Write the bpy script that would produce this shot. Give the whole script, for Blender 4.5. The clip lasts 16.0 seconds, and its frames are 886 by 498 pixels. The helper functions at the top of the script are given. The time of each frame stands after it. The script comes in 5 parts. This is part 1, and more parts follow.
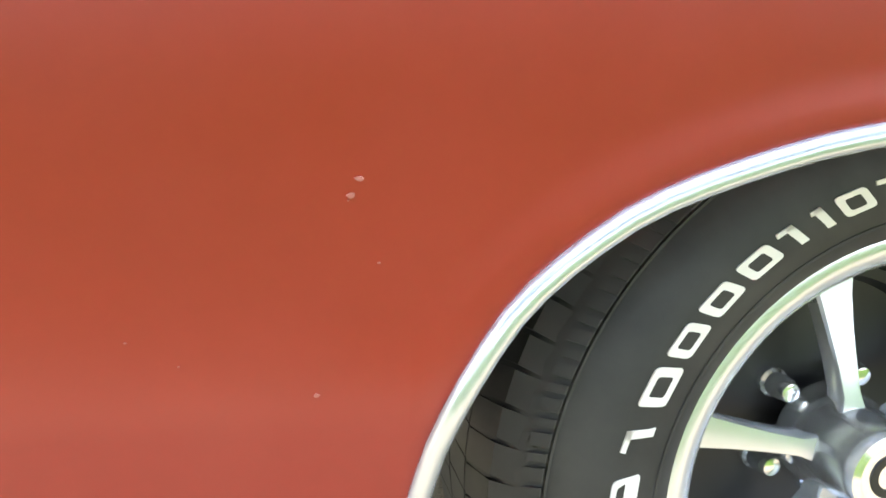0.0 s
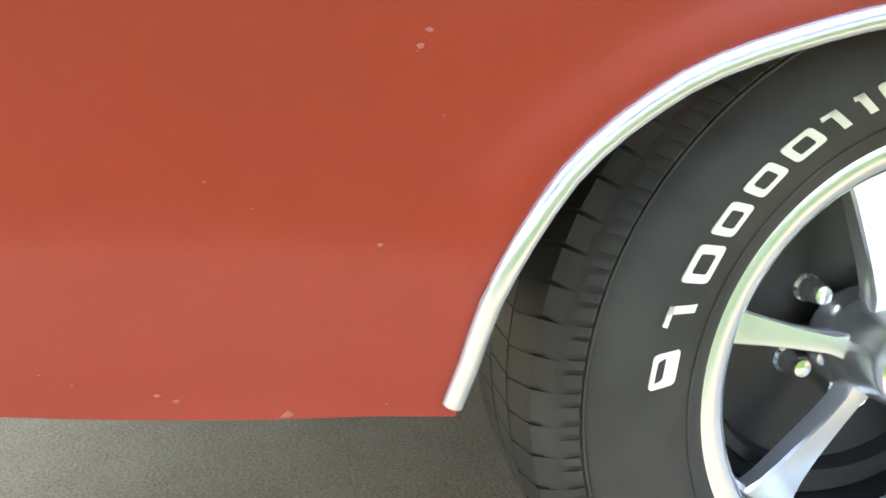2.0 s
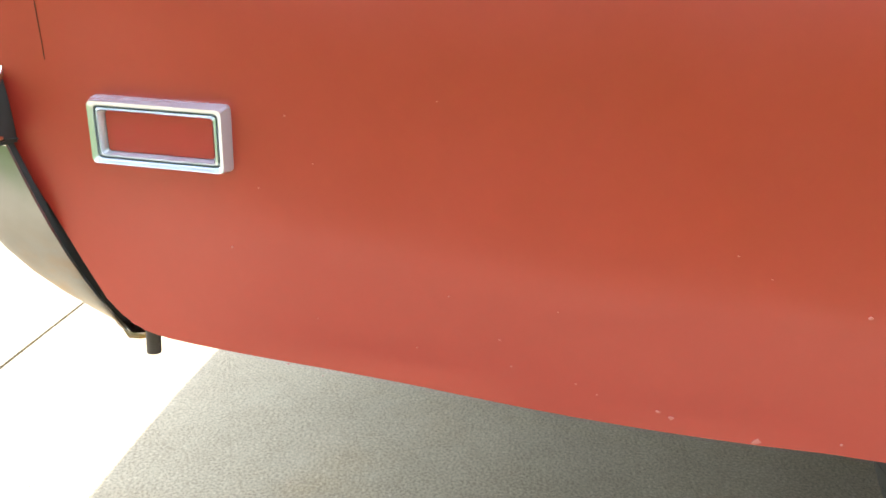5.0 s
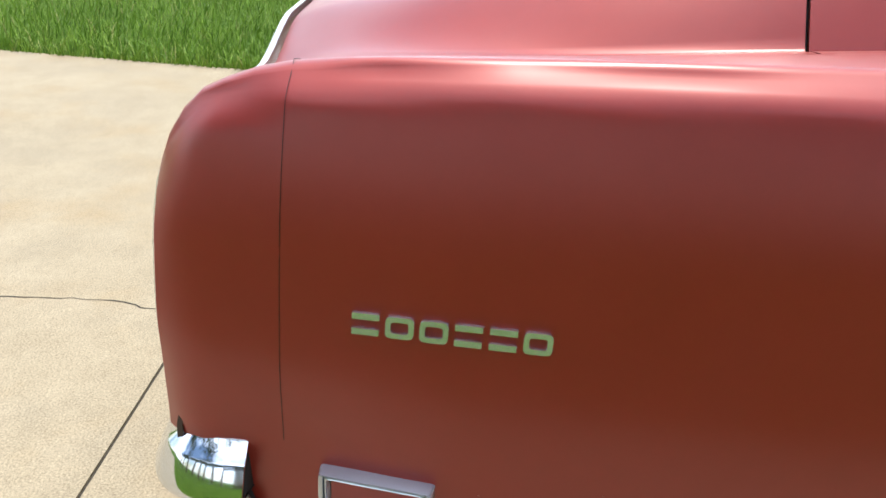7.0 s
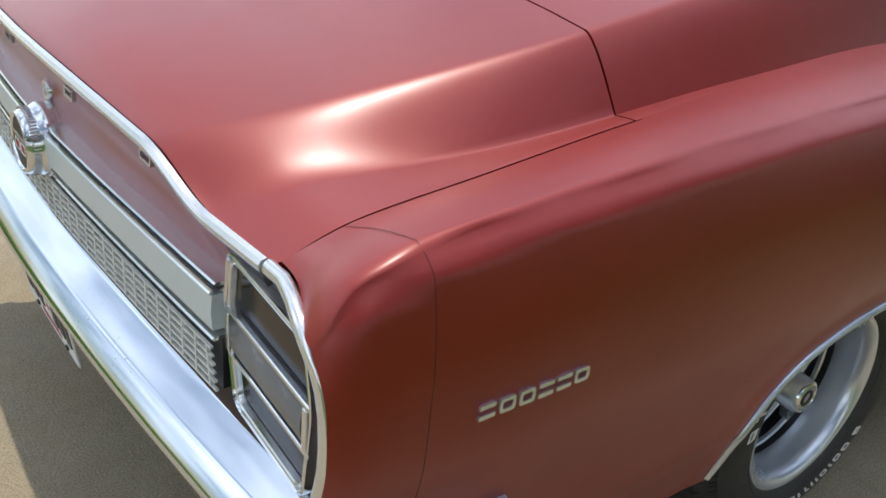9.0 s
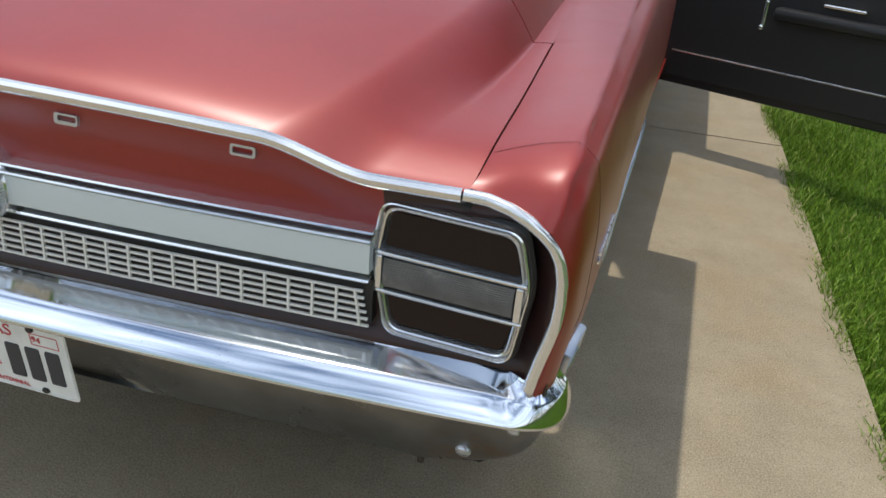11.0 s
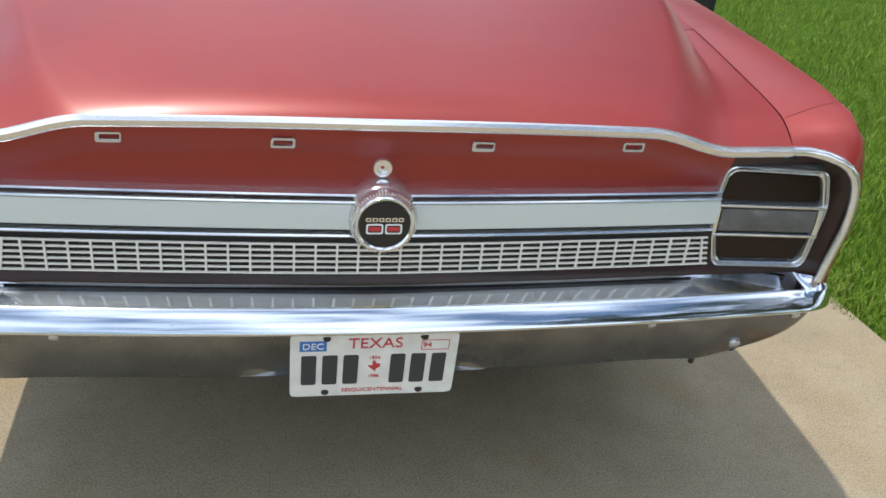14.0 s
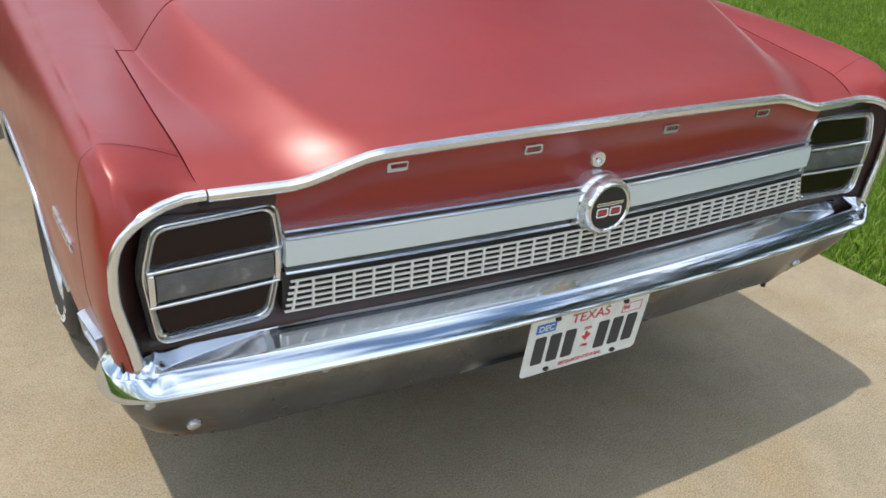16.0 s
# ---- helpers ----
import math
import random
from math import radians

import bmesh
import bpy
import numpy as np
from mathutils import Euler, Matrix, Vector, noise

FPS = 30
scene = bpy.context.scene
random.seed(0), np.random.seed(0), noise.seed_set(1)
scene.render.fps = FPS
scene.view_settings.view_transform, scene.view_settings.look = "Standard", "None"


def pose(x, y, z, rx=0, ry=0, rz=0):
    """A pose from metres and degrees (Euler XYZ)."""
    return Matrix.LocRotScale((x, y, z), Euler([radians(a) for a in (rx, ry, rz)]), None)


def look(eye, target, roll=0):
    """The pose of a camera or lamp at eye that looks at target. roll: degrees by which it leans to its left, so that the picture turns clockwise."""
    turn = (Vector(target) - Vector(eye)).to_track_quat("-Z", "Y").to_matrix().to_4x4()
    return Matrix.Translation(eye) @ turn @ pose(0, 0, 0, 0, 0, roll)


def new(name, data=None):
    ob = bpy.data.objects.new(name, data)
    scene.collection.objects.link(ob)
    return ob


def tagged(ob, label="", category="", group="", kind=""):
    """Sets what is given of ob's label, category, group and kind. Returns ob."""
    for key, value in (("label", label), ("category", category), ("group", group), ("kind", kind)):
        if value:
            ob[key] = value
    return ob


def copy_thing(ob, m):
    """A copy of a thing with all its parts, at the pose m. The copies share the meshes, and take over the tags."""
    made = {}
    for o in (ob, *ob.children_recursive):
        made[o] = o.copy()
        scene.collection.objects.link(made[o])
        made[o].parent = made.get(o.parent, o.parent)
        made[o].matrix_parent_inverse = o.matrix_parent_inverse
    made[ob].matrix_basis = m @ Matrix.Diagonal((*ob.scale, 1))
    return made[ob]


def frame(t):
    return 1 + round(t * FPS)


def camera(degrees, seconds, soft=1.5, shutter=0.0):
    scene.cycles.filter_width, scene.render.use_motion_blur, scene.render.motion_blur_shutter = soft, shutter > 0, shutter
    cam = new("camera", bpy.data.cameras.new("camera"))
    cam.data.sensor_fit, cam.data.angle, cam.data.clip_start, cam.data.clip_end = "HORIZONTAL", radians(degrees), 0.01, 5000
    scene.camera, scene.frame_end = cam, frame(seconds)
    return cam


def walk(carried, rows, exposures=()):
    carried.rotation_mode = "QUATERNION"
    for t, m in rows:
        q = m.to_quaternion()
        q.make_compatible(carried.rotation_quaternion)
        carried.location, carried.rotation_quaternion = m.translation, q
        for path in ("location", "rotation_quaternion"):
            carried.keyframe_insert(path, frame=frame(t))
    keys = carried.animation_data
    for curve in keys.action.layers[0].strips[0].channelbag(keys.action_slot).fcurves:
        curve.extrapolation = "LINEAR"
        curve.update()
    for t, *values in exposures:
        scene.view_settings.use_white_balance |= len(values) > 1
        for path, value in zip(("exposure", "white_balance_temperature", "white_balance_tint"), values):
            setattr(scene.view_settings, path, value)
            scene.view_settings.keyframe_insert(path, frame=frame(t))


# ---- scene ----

# ---------------------------------------------------------------- camera
cam = camera(53.0, 16.0, soft=1.6)
PATH = [
    (0, (1.377, 0.756, 0.654), (-0.531, 1.159, 0.209), -0.1),
    (0.5, (1.383, 0.752, 0.618), (-0.53, 1.175, 0.216), 1.2),
    (1, (1.395, 0.74, 0.605), (-0.514, 1.125, 0.148), 0.7),
    (1.5, (1.409, 0.732, 0.591), (-0.495, 1.119, 0.118), 0.3),
    (2, (1.411, 0.722, 0.588), (-0.494, 1.094, 0.105), 1.0),
    (2.5, (1.412, 0.7, 0.587), (-0.499, 1.017, 0.086), 0.9),
    (3, (1.418, 0.669, 0.594), (-0.505, 0.894, 0.095), 0.3),
    (3.5, (1.445, 0.628, 0.606), (-0.483, 0.729, 0.083), 0.6),
    (4, (1.456, 0.581, 0.634), (-0.449, 0.62, 0.026), 1.9),
    (4.5, (1.483, 0.554, 0.648), (-0.417, 0.499, 0.026), 2.4),
    (5, (1.524, 0.529, 0.666), (-0.394, 0.37, 0.123), 3.0),
    (5.2, (1.537, 0.509, 0.684), (-0.378, 0.309, 0.143), 2.9),
    (7.3, (1.572, 0.319, 1.178), (-0.243, 0.296, 0.337), 5.9),
    (7.5, (1.588, 0.288, 1.246), (-0.200, 0.394, 0.355), 7.0),
    (8, (1.538, 0.165, 1.294), (-0.203, 0.540, 0.383), 6.6),
    (8.3, (1.511, 0.051, 1.296), (-0.178, 0.583, 0.361), 8.6),
    (8.5, (1.492, -0.028, 1.290), (-0.152, 0.656, 0.374), 9.1),
    (9, (1.478, -0.268, 1.317), (0.105, 0.864, 0.404), 5.9),
    (9.2, (1.432, -0.362, 1.312), (0.140, 0.890, 0.440), 6.0),
    (11.3, (0.889, -1.006, 1.338), (0.595, 0.762, 0.452), 2.9),
    (11.5, (0.807, -1.039, 1.341), (0.581, 0.746, 0.468), 1.5),
    (12, (0.643, -1.107, 1.361), (0.509, 0.67, 0.454), 4.4),
    (12.5, (0.419, -1.205, 1.381), (0.479, 0.576, 0.473), 2.2),
    (13, (0.225, -1.281, 1.382), (0.374, 0.513, 0.512), 2.5),
    (13.5, (-0.01, -1.262, 1.424), (0.186, 0.491, 0.481), 2.6),
    (14, (-0.19, -1.288, 1.412), (0.196, 0.442, 0.486), 5.7),
    (14.5, (-0.418, -1.379, 1.446), (0.122, 0.308, 0.517), 3.2),
    (15, (-0.667, -1.358, 1.399), (-0.095, 0.352, 0.535), 2.7),
    (15.5, (-0.888, -1.219, 1.434), (-0.192, 0.433, 0.546), 2.6),
    (16, (-1.093, -1.131, 1.425), (-0.151, 0.386, 0.526), 4.2),
]
EXPOSURE = [(0, 1.98), (2.0, 2.0), (3.2, 2.12), (4.0, 2.15), (4.6, 2.02), (5.2, 2.1), (7.3, 0.15), (7.7, -0.12), (8.2, -0.38), (9.2, -0.38), (11.3, -0.42), (12.5, -0.34), (14.0, -0.12), (16.0, -0.14)]
walk(cam, [(t, look(e, a, r)) for t, e, a, r in PATH], EXPOSURE)

# ---------------------------------------------------------------- daylight
SUN_DIR = Vector((-0.275, 0.045, 1.0)).normalized()
world = bpy.data.worlds.new("sky")
scene.world = world
world.use_nodes = True
wn, wl = world.node_tree.nodes, world.node_tree.links
sky = wn.new("ShaderNodeTexSky")
sky.sky_type = "NISHITA"
sky.sun_disc = False
sky.sun_elevation = math.asin(SUN_DIR.z)
sky.sun_rotation = radians(-70)
sky.air_density = 1.5
sky.dust_density = 0.8
sky.ozone_density = 2.0
cloud = wn.new("ShaderNodeTexNoise")
cloud.inputs["Scale"].default_value = 2.6
cloud.inputs["Detail"].default_value = 6
cloud.inputs["Roughness"].default_value = 0.6
cramp = wn.new("ShaderNodeValToRGB")
cramp.color_ramp.elements[0].position = 0.42
cramp.color_ramp.elements[1].position = 0.72
wl.new(cloud.outputs["Fac"], cramp.inputs["Fac"])
cmix = wn.new("ShaderNodeMix")
cmix.data_type = "RGBA"
cmix.inputs[7].default_value = (19.5, 21.5, 24.5, 1)
where = wn.new("ShaderNodeTexCoord")
split = wn.new("ShaderNodeSeparateXYZ")
high = wn.new("ShaderNodeMapRange")
high.inputs[1].default_value, high.inputs[2].default_value = 0.05, 0.60
high.inputs[3].default_value, high.inputs[4].default_value = 0.75, 1.0
cover = wn.new("ShaderNodeMath")
cover.operation = "MULTIPLY"
wl.new(where.outputs["Generated"], split.inputs[0])
wl.new(split.outputs["Z"], high.inputs[0])
wl.new(cramp.outputs["Color"], cover.inputs[0])
wl.new(high.outputs[0], cover.inputs[1])
wl.new(cover.outputs[0], cmix.inputs[0])
wl.new(sky.outputs["Color"], cmix.inputs[6])
wl.new(cmix.outputs[2], wn["Background"].inputs["Color"])
wn["Background"].inputs["Strength"].default_value = 0.14
sun_data = bpy.data.lights.new("sun", "SUN")
sun_data.energy = 3.5
sun_data.angle = radians(0.9)
sun_data.color = (1.0, 0.95, 0.86)
sun = new("sun", sun_data)
sun.matrix_world = look(SUN_DIR * 30, (0, 0, 0))


# ---------------------------------------------------------------- materials
def shader(name, base, rough=0.5, metal=0.0, coat=0.0, coat_rough=0.05, spec=0.5, trans=0.0):
    m = bpy.data.materials.new(name)
    m.use_nodes = True
    p = m.node_tree.nodes["Principled BSDF"]
    p.inputs["Base Color"].default_value = (*base, 1)
    p.inputs["Roughness"].default_value = rough
    p.inputs["Metallic"].default_value = metal
    p.inputs["Coat Weight"].default_value = coat
    p.inputs["Coat Roughness"].default_value = coat_rough
    p.inputs["Specular IOR Level"].default_value = spec
    p.inputs["Transmission Weight"].default_value = trans
    return m


def tex(m, scale, detail=4, rough=0.55, kind="ShaderNodeTexNoise"):
    n, l = m.node_tree.nodes, m.node_tree.links
    c = n.get("coords") or n.new("ShaderNodeTexCoord")
    c.name = "coords"
    t = n.new(kind)
    t.inputs["Scale"].default_value = scale
    if kind == "ShaderNodeTexNoise":
        t.inputs["Detail"].default_value = detail
        t.inputs["Roughness"].default_value = rough
    l.new(c.outputs["Object"], t.inputs["Vector"])
    return t


def ramp(m, source, stops):
    n, l = m.node_tree.nodes, m.node_tree.links
    r = n.new("ShaderNodeValToRGB")
    e = r.color_ramp.elements
    while len(e) < len(stops):
        e.new(0.5)
    for el, (pos, col) in zip(e, stops):
        el.position = pos
        el.color = (*col, 1) if len(col) == 3 else col
    l.new(source, r.inputs["Fac"])
    return r.outputs["Color"]


def blend(m, fac, a, b, mode="MIX"):
    n, l = m.node_tree.nodes, m.node_tree.links
    x = n.new("ShaderNodeMix")
    x.data_type, x.blend_type = "RGBA", mode
    for sock, v in ((x.inputs[0], fac), (x.inputs[6], a), (x.inputs[7], b)):
        if isinstance(v, (int, float)):
            sock.default_value = v
        elif isinstance(v, tuple):
            sock.default_value = (*v, 1)
        else:
            l.new(v, sock)
    return x.outputs[2]


def plug(m, socket, out):
    m.node_tree.links.new(out, m.node_tree.nodes["Principled BSDF"].inputs[socket])


def bump(m, height, strength=0.3, distance=0.01):
    n = m.node_tree.nodes.new("ShaderNodeBump")
    n.inputs["Strength"].default_value = strength
    n.inputs["Distance"].default_value = distance
    m.node_tree.links.new(height, n.inputs["Height"])
    plug(m, "Normal", n.outputs["Normal"])
    return n


G = lambda v: (v, v, v)

PAINT = shader("red_paint", (0.24, 0.014, 0.008), 0.5, 0.25, 1.0, 0.24, 0.30)
PAINT.node_tree.nodes["Principled BSDF"].inputs["Coat IOR"].default_value = 1.48
_n = tex(PAINT, 2.5, 5)
_c = ramp(PAINT, _n.outputs["Fac"], [(0.3, (0.252, 0.0104, 0.0045)), (0.7, (0.296, 0.0146, 0.0062))])
_f = tex(PAINT, 38, 6, 0.7)
plug(PAINT, "Base Color", blend(PAINT, 0.06, _c, ramp(PAINT, _f.outputs["Fac"], [(0.35, (0.11, 0.006, 0.005)), (0.75, (0.42, 0.055, 0.04))])))
_r = tex(PAINT, 9, 5)
plug(PAINT, "Coat Roughness", ramp(PAINT, _r.outputs["Fac"], [(0.3, G(0.29)), (0.75, G(0.37))]))
plug(PAINT, "Roughness", ramp(PAINT, tex(PAINT, 5, 4).outputs["Fac"], [(0.3, G(0.46)), (0.75, G(0.56))]))
# slight waviness of old panels
_wave = tex(PAINT, 5.5, 2, 0.4)
bump(PAINT, _wave.outputs["Fac"], 0.08, 0.008)
BLACKOUT = shader("blackout_paint", (0.030, 0.013, 0.012), 0.45, 0.0, 0.3, 0.15, 0.3)
plug(BLACKOUT, "Base Color", ramp(BLACKOUT, tex(BLACKOUT, 12, 5).outputs["Fac"], [(0.3, (0.018, 0.010, 0.010)), (0.75, (0.050, 0.018, 0.016))]))
CHIP = shader("bare_primer", (0.36, 0.12, 0.10), 0.7)

CHROME = shader("chrome", (0.78, 0.79, 0.80), 0.06, 0.88)
_n = tex(CHROME, 30, 4)
plug(CHROME, "Roughness", ramp(CHROME, _n.outputs["Fac"], [(0.35, G(0.09)), (0.75, G(0.20))]))

TRIM = shader("aged_bright_trim", (0.76, 0.76, 0.76), 0.18, 0.80)
plug(TRIM, "Roughness", ramp(TRIM, tex(TRIM, 7, 3).outputs["Fac"], [(0.3, G(0.15)), (0.75, G(0.22))]))
SATIN = shader("satin_wheel_chrome", (0.64, 0.67, 0.72), 0.26, 0.68)
plug(SATIN, "Roughness", ramp(SATIN, tex(SATIN, 9, 3).outputs["Fac"], [(0.3, G(0.22)), (0.75, G(0.27))]))
PALE = shader("pale_bright_trim", (0.55, 0.58, 0.63), 0.22, 0.68)
plug(PALE, "Roughness", ramp(PALE, tex(PALE, 7, 3).outputs["Fac"], [(0.3, G(0.20)), (0.75, G(0.28))]))
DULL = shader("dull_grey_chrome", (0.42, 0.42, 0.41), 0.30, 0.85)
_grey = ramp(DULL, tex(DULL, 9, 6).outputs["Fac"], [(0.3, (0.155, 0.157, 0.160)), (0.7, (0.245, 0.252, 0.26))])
_sep = DULL.node_tree.nodes.new("ShaderNodeSeparateXYZ")
DULL.node_tree.links.new(DULL.node_tree.nodes["coords"].outputs["Object"], _sep.inputs[0])
_abs = DULL.node_tree.nodes.new("ShaderNodeMath")
_abs.operation = "ABSOLUTE"
DULL.node_tree.links.new(_sep.outputs["X"], _abs.inputs[0])
_ends = ramp(DULL, _abs.outputs[0], [(0.70, G(0.0)), (0.80, G(1.0))])
_low = ramp(DULL, _sep.outputs["Z"], [(0.39, G(1.0)), (0.49, G(0.0))])
_spot = ramp(DULL, tex(DULL, 16, 6, 0.65).outputs["Fac"], [(0.40, G(0.0)), (0.62, G(0.9))])
_rust = blend(DULL, 1.0, blend(DULL, 1.0, _ends, _low, "MULTIPLY"), _spot, "MULTIPLY")
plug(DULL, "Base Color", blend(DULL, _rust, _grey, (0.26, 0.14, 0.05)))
plug(DULL, "Roughness", ramp(DULL, tex(DULL, 5, 5).outputs["Fac"], [(0.3, G(0.22)), (0.8, G(0.40))]))

PITTED = shader("pitted_chrome", (0.66, 0.70, 0.76), 0.09, 1.0)
_n = tex(PITTED, 260, 3)
_w = tex(PITTED, 9, 4)
_s = blend(PITTED, 1.0, ramp(PITTED, _n.outputs["Fac"], [(0.66, G(0.0)), (0.72, G(1.0))]), ramp(PITTED, _w.outputs["Fac"], [(0.5, G(0.0)), (0.66, G(1.0))]), "MULTIPLY")
plug(PITTED, "Base Color", blend(PITTED, _s, (0.66, 0.70, 0.76), (0.20, 0.15, 0.11)))
plug(PITTED, "Roughness", ramp(PITTED, tex(PITTED, 6, 5).outputs["Fac"], [(0.3, G(0.05)), (0.8, G(0.13))]))

ALUMINIUM = shader("satin_silver", (0.62, 0.68, 0.70), 0.34, 0.15)
RUBBER = shader("tyre_rubber", (0.022, 0.022, 0.023), 0.62)
plug(RUBBER, "Base Color", ramp(RUBBER, tex(RUBBER, 14, 5).outputs["Fac"], [(0.3, (0.017, 0.017, 0.018)), (0.8, (0.045, 0.043, 0.040))]))
WHITE_RUBBER = shader("white_rubber", (0.72, 0.70, 0.66), 0.55)
BLACK = shader("black_paint", (0.012, 0.012, 0.013), 0.45)
UNDER = shader("underbody_black", (0.02, 0.019, 0.018), 0.8)
VINYL = shader("black_vinyl", (0.013, 0.013, 0.014), 0.48)
bump(VINYL, tex(VINYL, 500, 3).outputs["Fac"], 0.25, 0.002)
LENS_RED = shader("dark_red_lens", (0.010, 0.0035, 0.0045), 0.18, 0.0, 0.0, 0.03, 0.35)
MARKER_RED = shader("red_marker_lens", (0.26, 0.012, 0.018), 0.3, 0.0, 0.4, 0.10)
LENS_CLEAR = shader("clear_ribbed_lens", (0.42, 0.43, 0.44), 0.25, 0.25, 0.5, 0.08)
plug(LENS_CLEAR, "Base Color", ramp(LENS_CLEAR, tex(LENS_CLEAR, 22, 3).outputs["Fac"], [(0.35, (0.115, 0.118, 0.122)), (0.62, (0.155, 0.158, 0.162)), (0.72, (0.26, 0.262, 0.265))]))
ARGENT = shader("argent_grille", (0.74, 0.73, 0.69), 0.42, 0.1)
GLASS = shader("window_glass", (0.75, 0.82, 0.82), 0.02, 0, 0, 0, 0.5, 0.9)
PLATE_WHITE = shader("plate_white", (0.72, 0.74, 0.73), 0.42)
plug(PLATE_WHITE, "Base Color", ramp(PLATE_WHITE, tex(PLATE_WHITE, 25, 5).outputs["Fac"], [(0.3, (0.64, 0.66, 0.65)), (0.7, (0.77, 0.79, 0.78))]))
PLATE_DARK = shader("plate_dark_ink", (0.03, 0.035, 0.045), 0.5)
PLATE_RED = shader("plate_red_ink", (0.50, 0.04, 0.05), 0.5)
STICKER_BLUE = shader("blue_sticker", (0.03, 0.16, 0.50), 0.45)
WHITE = shader("white_ink", (0.8, 0.8, 0.8), 0.5)
RUST = shader("rusty_steel", (0.055, 0.042, 0.034), 0.75, 0.3)

CONCRETE = shader("concrete", (0.42, 0.36, 0.26), 0.9, spec=0.25)
_a = tex(CONCRETE, 0.9, 6, 0.6)
_b = tex(CONCRETE, 6, 6, 0.65)
_c = tex(CONCRETE, 230, 6, 0.72)
_g = tex(CONCRETE, 34, 5, 0.7)
_d = tex(CONCRETE, 2.6, 5, 0.6)
_base = ramp(CONCRETE, _a.outputs["Fac"], [(0.3, (0.265, 0.235, 0.175)), (0.52, (0.36, 0.325, 0.25)), (0.75, (0.43, 0.395, 0.315))])
_mid = blend(CONCRETE, 0.5, _base, ramp(CONCRETE, _b.outputs["Fac"], [(0.3, (0.21, 0.175, 0.12)), (0.6, (0.39, 0.355, 0.28)), (0.8, (0.48, 0.44, 0.36))]))
_mid = blend(CONCRETE, ramp(CONCRETE, _d.outputs["Fac"], [(0.51, G(0.0)), (0.68, G(0.62))]), _mid, (0.31, 0.225, 0.115))
_e = tex(CONCRETE, 1.7, 6, 0.7)
_mid = blend(CONCRETE, ramp(CONCRETE, _e.outputs["Fac"], [(0.50, G(0.0)), (0.64, G(0.45))]), _mid, (0.20, 0.185, 0.155))
_mid = blend(CONCRETE, ramp(CONCRETE, _g.outputs["Fac"], [(0.50, G(0.0)), (0.66, G(0.42))]), _mid, (0.19, 0.165, 0.12))
_mid = blend(CONCRETE, 0.46, _mid, ramp(CONCRETE, _c.outputs["Fac"], [(0.32, (0.13, 0.115, 0.085)), (0.55, (0.40, 0.365, 0.29)), (0.78, (0.66, 0.60, 0.50))]))
_h = tex(CONCRETE, 210, 3, 0.8)
_mid = blend(CONCRETE, 0.42, _mid, blend(CONCRETE, 1.0, _mid, ramp(CONCRETE, _h.outputs["Fac"], [(0.36, G(0.42)), (0.50, G(1.0)), (0.64, G(1.75))]), "MULTIPLY"))
_p = tex(CONCRETE, 420, 2, 0.5)
_mid = blend(CONCRETE, ramp(CONCRETE, _p.outputs["Fac"], [(0.66, G(0.0)), (0.72, G(0.75))]), _mid, (0.09, 0.08, 0.06))
plug(CONCRETE, "Base Color", blend(CONCRETE, 1.0, _mid, (0.955, 0.866, 0.745), "MULTIPLY"))
bump(CONCRETE, _c.outputs["Fac"], 0.22, 0.0014)

SOIL = shader("grass_ground", (0.10, 0.16, 0.03), 0.95, spec=0.1)
plug(SOIL, "Base Color", blend(SOIL, 0.5, ramp(SOIL, tex(SOIL, 1.3, 6).outputs["Fac"], [(0.3, (0.045, 0.092, 0.009)), (0.7, (0.090, 0.155, 0.015))]),
                               ramp(SOIL, tex(SOIL, 45, 5).outputs["Fac"], [(0.3, (0.022, 0.044, 0.006)), (0.7, (0.115, 0.195, 0.020))])))
bump(SOIL, tex(SOIL, 60, 4).outputs["Fac"], 0.8, 0.03)
GRASS = shader("grass_blade", (0.10, 0.22, 0.02), 0.6, spec=0.3)
_g = GRASS.node_tree.nodes.new("ShaderNodeNewGeometry")
plug(GRASS, "Base Color", ramp(GRASS, _g.outputs["Random Per Island"], [(0.0, (0.075, 0.150, 0.011)), (0.5, (0.145, 0.262, 0.018)), (0.90, (0.215, 0.335, 0.030)), (1.0, (0.38, 0.35, 0.13))]))
WEED = shader("weed_leaf", (0.15, 0.15, 0.05), 0.7, spec=0.2)
_g = WEED.node_tree.nodes.new("ShaderNodeNewGeometry")
plug(WEED, "Base Color", ramp(WEED, _g.outputs["Random Per Island"], [(0.0, (0.12, 0.14, 0.03)), (0.6, (0.22, 0.23, 0.06)), (1.0, (0.38, 0.33, 0.17))]))
LEAF = shader("tree_leaf", (0.05, 0.09, 0.015), 0.6, spec=0.3)
_g = LEAF.node_tree.nodes.new("ShaderNodeNewGeometry")
plug(LEAF, "Base Color", ramp(LEAF, _g.outputs["Random Per Island"], [(0.0, (0.014, 0.028, 0.006)), (0.6, (0.030, 0.052, 0.010)), (1.0, (0.065, 0.095, 0.02))]))
BARK = shader("bark", (0.11, 0.08, 0.055), 0.9, spec=0.2)
plug(BARK, "Base Color", ramp(BARK, tex(BARK, 6, 5).outputs["Fac"], [(0.3, (0.06, 0.045, 0.03)), (0.7, (0.16, 0.12, 0.085))]))
CRACK = shader("crack_dirt", (0.05, 0.042, 0.03), 0.95)


